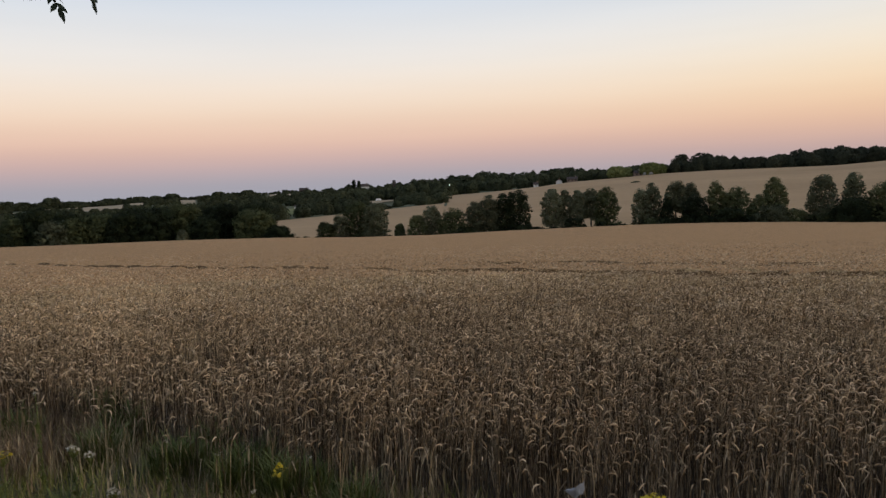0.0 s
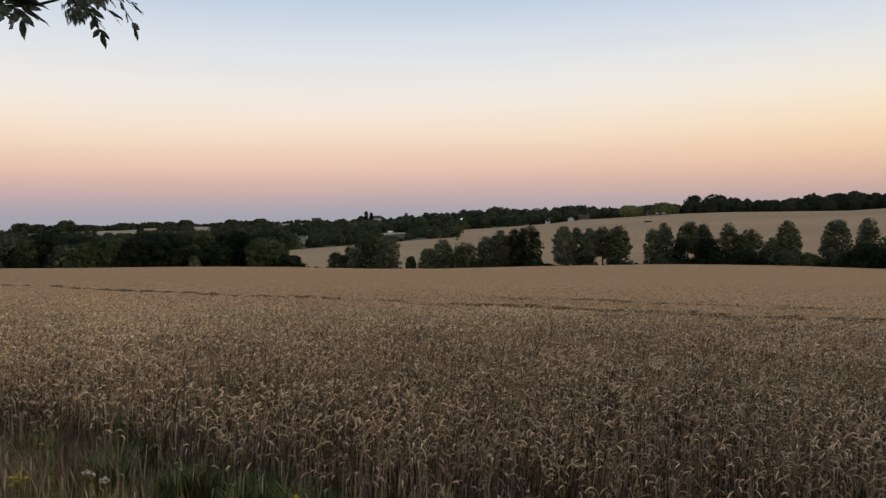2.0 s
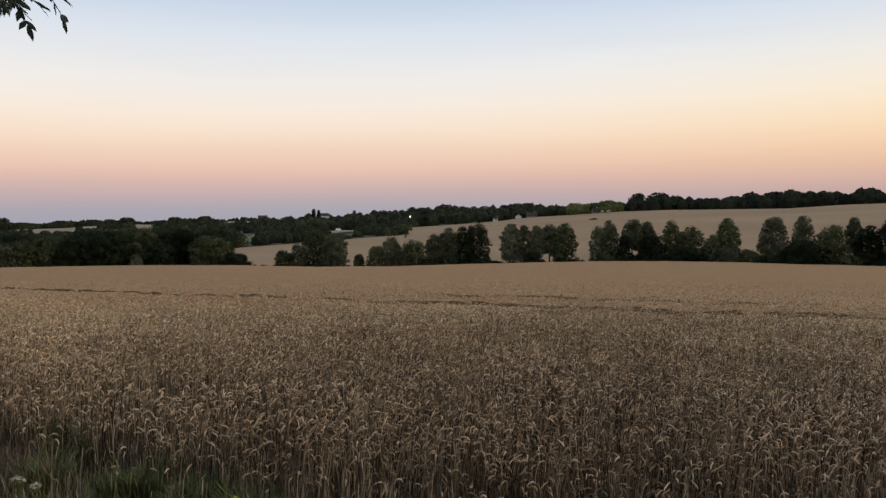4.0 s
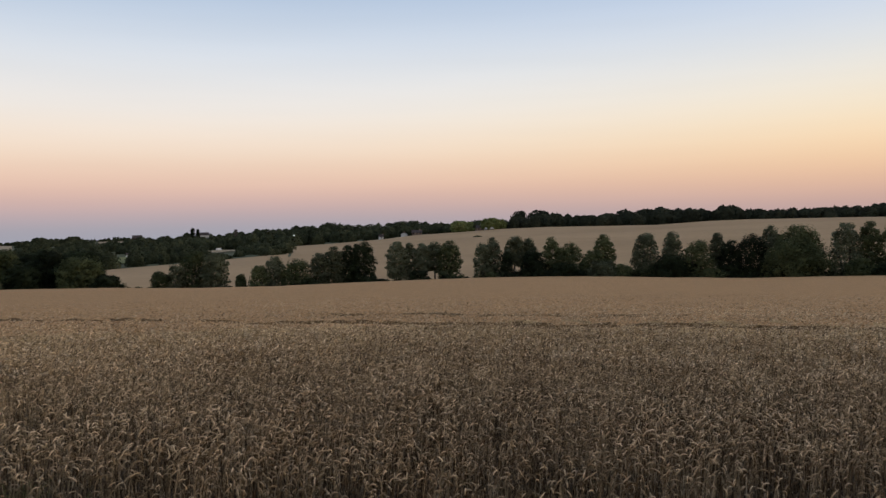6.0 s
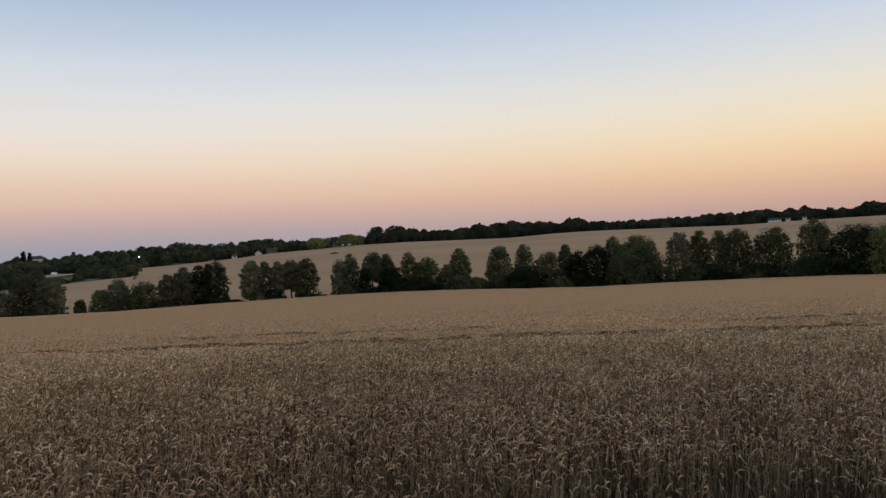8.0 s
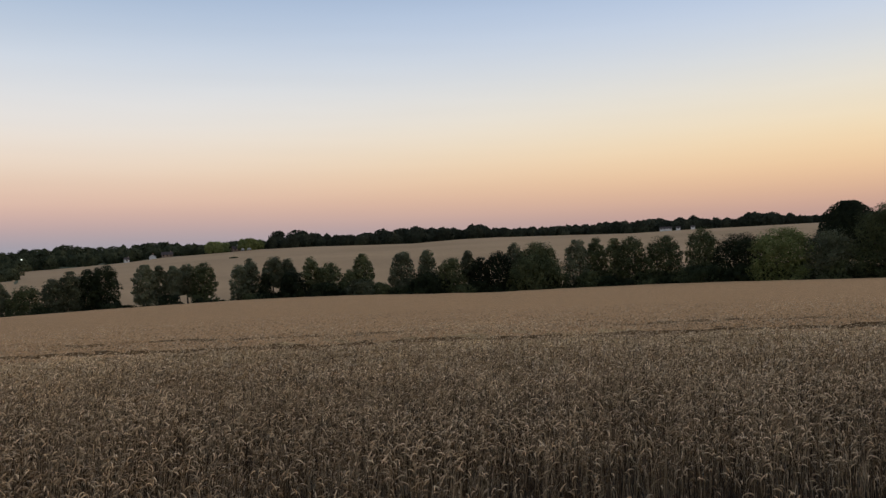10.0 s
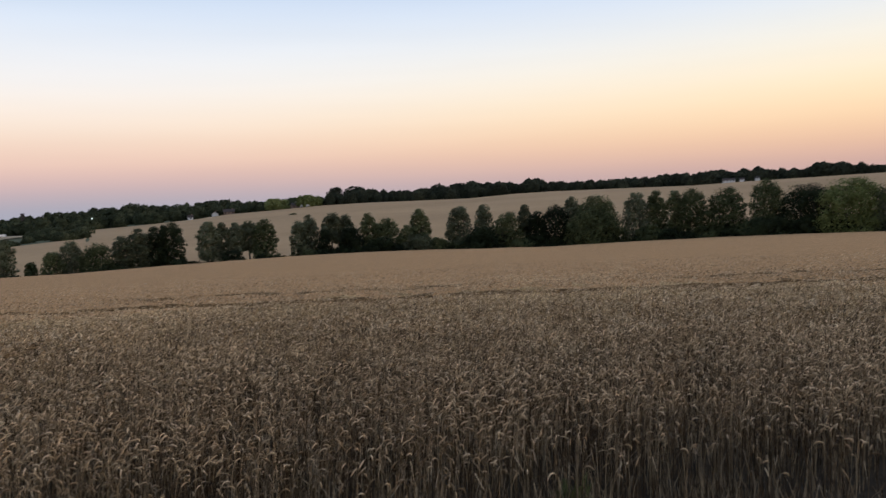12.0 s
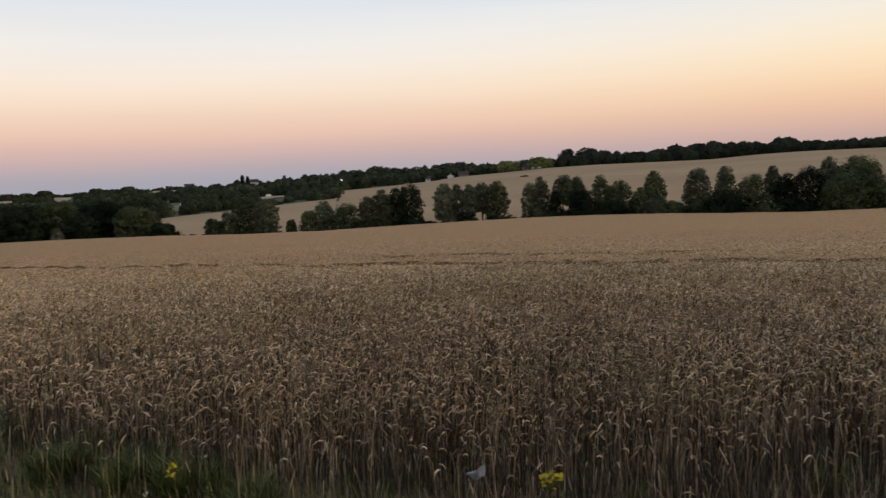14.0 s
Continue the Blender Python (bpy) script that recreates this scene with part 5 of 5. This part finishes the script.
def compound_leaf(parent, base, way, length, pairs, size, rng):
    """An ash leaf: a drooping midrib with paired leaflets and one at the end."""
    way = way.normalized()
    side = way.cross(Vector((0.1, 0.2, 1))).normalized()
    normal = side.cross(way).normalized()
    verts, faces = [], []
    rib = []
    for k in range(6):
        t = k / 5
        rib.append(base + way * length * t + Vector((0, 0, -0.2 * length * t * t)))
    v, f = tube(rib, [0.0018, 0.0016, 0.0014, 0.0012, 0.001, 0.0006], 4)
    verts += v
    faces += f

    def put(p, d):
        nrm = (normal + Vector(rng.normal(size=3)) * 0.35).normalized()
        d = (d + Vector(rng.normal(size=3)) * 0.12).normalized()
        v, f = leaflet(p, d, nrm, size * rng.uniform(0.95, 1.3), size * rng.uniform(0.40, 0.5))
        n = len(verts)
        verts.extend(v)
        for q in f:
            faces.append(tuple(n + i for i in q))

    for k in range(pairs):
        t = 0.28 + 0.62 * k / max(pairs - 1, 1)
        p = base + way * length * t + Vector((0, 0, -0.2 * length * t * t))
        fall = Vector((0, 0, -0.35))
        put(p, way * 0.75 + side * 0.75 + fall)
        put(p, way * 0.75 - side * 0.75 + fall)
    put(rib[-1], way + Vector((0, 0, -0.6)))
    me = bpy.data.meshes.new("leaf")
    me.from_pydata([tuple(p) for p in verts], [], [q if q[2] != q[3] else q[:3] for q in faces])
    me.materials.append(ASH_LEAF)
    ob = new("leaf", me)
    ob.parent = parent
    return ob


def ash_tree():
    rng = np.random.default_rng(17)
    tree_top = new("ash_tree")
    foot = Vector((-9.6, -3.6, 0))
    foot.z = float(land(foot.x, foot.y))
    up = Vector((0, 0, 1))
    fork = foot + Vector((0.2, 0.2, 3.6))
    mesh_object("trunk", *tube([foot - up * 0.3, foot + up * 0.4, foot + Vector((0.1, 0.1, 2)), fork, foot + Vector((0.3, 0.1, 6.5)), foot + Vector((0.2, 0.3, 9.0))],
                               [0.42, 0.3, 0.25, 0.22, 0.12, 0.03], 12), BARK, tree_top, smooth=True)
    path = [aim(63.38, 15.93, 3.50), aim(62.51, 14.37, 3.48), aim(61.63, 13.99, 3.47), aim(60.85, 13.51, 3.46), aim(59.96, 13.59, 3.44), aim(58.95, 13.79, 3.42), aim(57.92, 14.01, 3.41), aim(57.05, 14.33, 3.40), aim(56.48, 14.59, 3.38), aim(56.21, 15.39, 3.37)]
    near = aim(66, 22, 3.6)
    mesh_object("limb", *tube([fork, fork * 0.5 + near * 0.5 + up * 0.5, near + up * 0.1, path[0]], [0.1, 0.06, 0.02, 0.012], 8), BARK, tree_top, smooth=True)
    mesh_object("twig", *tube(path, np.linspace(0.011, 0.003, len(path)), 6), ASH_TWIG, tree_top, smooth=True)
    side_twig = [aim(58.44, 18.19, 3.38), aim(57.13, 16.81, 3.38), aim(56.20, 15.50, 3.38), aim(54.90, 15.43, 3.38), aim(53.56, 15.46, 3.38)]
    mesh_object("twig", *tube(side_twig, [0.011, 0.008, 0.006, 0.0045, 0.002], 6), ASH_TWIG, tree_top, smooth=True)

    def hang(b, deg, b2, deg2, pairs, size):
        r = 3.4 + rng.normal() * 0.05
        p, q = aim(b, deg, r), aim(b2, deg2, r + rng.normal() * 0.06)
        way = q - p + Vector((0, 0, 0.2 * (q - p).length))
        compound_leaf(tree_top, p, way, max((q - p).length - size * 0.6, 0.03), pairs, size, rng)

    for args in ((60.61, 13.60, 60.72, 15.03, 3, .07), (60.12, 13.58, 59.35, 14.76, 3, .07), (59.79, 13.64, 60.38, 13.00, 2, .07),
                 (59.46, 13.71, 59.59, 12.86, 2, .075), (59.29, 13.79, 58.15, 13.47, 2, .08), (59.20, 13.52, 58.93, 12.52, 1, .07),
                 (60.94, 13.57, 61.12, 13.07, 1, .035), (60.28, 13.70, 58.84, 14.95, 3, .075), (60.61, 13.81, 59.84, 14.99, 3, .07),
                 (59.61, 13.90, 58.38, 14.50, 3, .075), (62.19, 14.30, 62.72, 13.87, 2, .04), (61.88, 14.10, 61.53, 15.01, 2, .05),
                 (59.95, 13.66, 60.59, 14.30, 3, .075), (59.28, 13.86, 59.79, 14.58, 3, .07), (56.37, 14.78, 56.91, 15.19, 2, .08),
                 (56.26, 14.96, 55.35, 13.89, 3, .06), (55.97, 15.16, 54.79, 13.35, 3, .06), (55.29, 14.51, 54.33, 12.35, 3, .055),
                 (55.28, 14.76, 53.55, 13.72, 2, .06), (55.08, 15.27, 53.58, 14.88, 3, .06), (54.86, 15.43, 53.05, 15.28, 3, .05),
                 (54.07, 15.35, 52.20, 14.39, 3, .05), (53.57, 15.17, 52.32, 13.05, 3, .05), (55.61, 15.37, 55.83, 14.22, 3, .06),
                 (56.32, 15.31, 55.60, 15.73, 2, .07), (54.36, 15.47, 54.58, 14.38, 2, .06), (58.19, 15.84, 58.89, 15.22, 3, .08),
                 (58.86, 16.12, 60.22, 15.22, 3, .08), (57.49, 16.25, 56.55, 15.50, 3, .07)):
        hang(*args)
    verts, faces = [], []
    for k in range(230):
        p = aim(55.9 + rng.normal() * 0.28, 14.9 - 1.55 * rng.random() ** 0.8, 3.35 + rng.normal() * 0.03)
        d = Vector((rng.normal() * 0.35, rng.normal() * 0.35, -1)).normalized()
        s = d.cross(Vector((rng.normal(), rng.normal(), 0.2))).normalized() * 0.0035
        n = len(verts)
        verts += [p, p + d * 0.017 + s, p + d * 0.036, p + d * 0.017 - s]
        faces.append((n, n + 1, n + 2, n + 3))
    mesh_object("ash_keys", verts, faces, ASH_LEAF, tree_top, "hanging bunch of dark winged seeds")["kind"] = "stuff"
    v, f = crown(7.0, 6.6, 0.0, "round", 11000, 0.11, rng)
    v = v + np.array((foot.x, foot.y - 0.3, 5.0))
    mesh_object("crown", v, f, ASH_LEAF, tree_top, "dense dark crown of pinnate leaves")
    tagged(tree_top, "ash tree with dark pinnate leaves and hanging seed keys", "tree")


ash_tree()

# ---- unseen tall trees added behind the place where one stands, to keep the near wheat in shade ----
for x, y, h, w in ((2.6, -5.0, 8.5, 6.6), (7.5, -4.1, 9.5, 7.7), (13.5, -4.0, 9.0, 7.5), (20.5, -3.2, 9.0, 7.5)):
    tree(math.degrees(math.atan2(-x, y)), math.hypot(x, y), h, w, LEAF_MID, "unseen tall tree added beside the track to shade the wheat", "round", 0.08, count=13000 if x < 10 else 7000, size=0.1 if x < 10 else 0.15, group="hedgerow trees")

# ---- far houses, vehicles and the lamp ----


def block(x0, x1, y0, y1, z0, z1):
    bm = bmesh.new()
    bmesh.ops.create_cube(bm, size=1)
    for v in bm.verts:
        v.co = ((x0 + x1) / 2 + v.co.x * (x1 - x0), (y0 + y1) / 2 + v.co.y * (y1 - y0), (z0 + z1) / 2 + v.co.z * (z1 - z0))
    return bm


def house(b, r, w, d, wall_h, roof_h, walls, label, turn=0.0, lift=0.0, name="house", chimney=True, windows=3):
    p = spot(b, r)
    top = new(name)
    bm = bmesh.new()
    for x in (-w / 2, w / 2):
        bm.verts.new((x, -d / 2, -1.0 - lift)), bm.verts.new((x, d / 2, -1.0 - lift)), bm.verts.new((x, d / 2, wall_h)), bm.verts.new((x, 0, wall_h + roof_h - 0.15)), bm.verts.new((x, -d / 2, wall_h))
    v = list(bm.verts)
    bm.faces.new(v[0:5]), bm.faces.new(v[5:10])
    for i, j in ((0, 1), (1, 2), (2, 3), (3, 4), (4, 0)):
        bm.faces.new((v[i], v[j], v[j + 5], v[i + 5]))
    bmesh.ops.recalc_face_normals(bm, faces=bm.faces)
    wall = part("wall", bm, walls, top)
    bm = bmesh.new()
    e, t = 0.35, 0.2
    rows = []
    for x in (-w / 2 - e, w / 2 + e):
        rows.append([bm.verts.new(q) for q in ((x, -d / 2 - e, wall_h - 0.15), (x, 0, wall_h + roof_h), (x, d / 2 + e, wall_h - 0.15), (x, d / 2 + e, wall_h + t - 0.15), (x, 0, wall_h + roof_h + t), (x, -d / 2 - e, wall_h + t - 0.15))])
    a, c = rows
    bm.faces.new(a), bm.faces.new(c)
    for i in range(6):
        j = (i + 1) % 6
        bm.faces.new((a[i], a[j], c[j], c[i]))
    bmesh.ops.recalc_face_normals(bm, faces=bm.faces)
    roof = part("roof", bm, ROOF, top)
    if chimney:
        part("chimney", block(w * 0.28, w * 0.28 + 0.8, -0.4, 0.4, wall_h + roof_h * 0.6, wall_h + roof_h + 1.0), BRICK_WALL, roof)
    for k in range(windows):
        x = -w / 2 + w * (k + 0.5) / windows
        part("window", block(x - 0.5, x + 0.5, -d / 2 - 0.06, -d / 2 + 0.05, wall_h * 0.45, wall_h * 0.45 + 1.0), PANE, wall)
    top.matrix_world = pose(p.x, p.y, p.z + lift, 0, 0, b + turn)
    return tagged(top, label, "house", "far houses")


house(23.05, 661, 3.6, 5.0, 2.4, 1.7, RENDERED_WALL, "white-walled cottage at the edge of the far field", 8, windows=1)
house(21.35, 661, 3.4, 5.0, 2.2, 1.5, RENDERED_WALL, "small white gabled house at the edge of the far field", 80, windows=1)
house(20.4, 664, 8.5, 6.0, 2.2, 2.2, BRICK_WALL, "long brown house with a dark tiled roof by the field", 0)
house(15.75, 662, 6.0, 6.0, 2.4, 2.2, BRICK_WALL, "dark-roofed house among garden trees", 15, windows=2)
house(15.45, 668, 4.0, 6.0, 5.2, 2.0, RENDERED_WALL, "white-walled house behind garden trees", 85, windows=1)
house(35.75, 960, 13.0, 9.0, 4.5, 3.4, RENDERED_WALL, "large pale-walled house with a dark roof on the skyline", 4, lift=6.0)
house(40.1, 1320, 15.0, 9.0, 3.0, 4.0, ROOF, "dark-roofed house on the skyline", 0, lift=4.0)
house(33.5, 1000, 3.4, 3.4, 8.0, 1.6, ROOF, "square dark church tower above the trees", 0, lift=6.0, name="church_tower", chimney=False, windows=1)
house(40.62, 585, 4.2, 3.5, 2.0, 1.1, RENDERED_WALL, "small white outbuilding among hedgerow trees", 5, chimney=False, windows=1)
house(63.5, 1497, 16.0, 6.0, 2.6, 1.4, RENDERED_WALL, "long low white barn on the far skyline", 0, lift=1.5, chimney=False, windows=4)
house(-15.45, 659, 9.5, 4.0, 1.6, 1.1, RENDERED_WALL, "long low white building at the edge of the dark wood", 0, chimney=False, lift=0.8, windows=4)
house(-16.3, 659, 3.4, 4.0, 1.5, 0.8, RENDERED_WALL, "small white building at the edge of the dark wood", 0, chimney=False, lift=0.8, windows=1)
house(-17.3, 659, 3.2, 4.0, 1.6, 0.8, RENDERED_WALL, "small white building at the edge of the dark wood", 0, chimney=False, lift=0.8, windows=1)


def van(b, r, turn):
    p = spot(b, r)
    top = new("van")
    bm = block(-2.3, 2.3, -0.95, 0.95, 0.35, 2.1)
    for v in bm.verts:
        if v.co.x > 2 and v.co.z > 1:
            v.co.x = 1.3
    bmesh.ops.bevel(bm, geom=bm.edges[:], offset=0.12, segments=2, affect="EDGES")
    body = part("body", bm, PAINT, top)
    part("windscreen", block(1.4, 1.75, -0.8, 0.8, 1.3, 1.85), PANE, body)
    for x in (-1.5, 1.5):
        for y in (-0.9, 0.9):
            bm = bmesh.new()
            bmesh.ops.create_cone(bm, cap_ends=True, segments=14, radius1=0.36, radius2=0.36, depth=0.24, matrix=pose(x, y, 0.36, 90))
            part("wheel", bm, RUBBER, top)
    top.matrix_world = pose(p.x, p.y, p.z + 0.35, 0, 0, b + turn)
    return tagged(top, "white van parked by the far field", "van", "parked vans")


for b, r, turn in ((15.15, 657, 5), (14.85, 657, -12), (34.68, 640, 10)):
    van(b, r, turn)


def floodlight(b, r, deg):
    p = spot(b, r)
    h = float(rise(deg, r)) - p.z
    top = new("floodlight")
    top.location = p
    mesh_object("pole", *tube([(0, 0, -0.5), (0, 0, h * 0.5), (0, 0, h)], [0.12, 0.1, 0.08], 8), METAL, top)
    bm = bmesh.new()
    bmesh.ops.create_icosphere(bm, subdivisions=2, radius=0.42)
    for v in bm.verts:
        v.co = (v.co.x, v.co.y * 0.5, h + v.co.z * 0.9)
    part("lamp_head", bm, LIGHT, top, "glowing white lamp head")
    return tagged(top, "bright white floodlight on a pole by the village", "street lamp")


floodlight(29.4, 655, 0.54)
for b, r, w in ((15.9, 520, 5.0),):
    tree(b, r, 1.0, w, LEAF_DARK, "low dark tuft of weeds in the far wheat", "bush", 0.02, "weed_patch", "weed", 260, 0.3, group="weed patches")
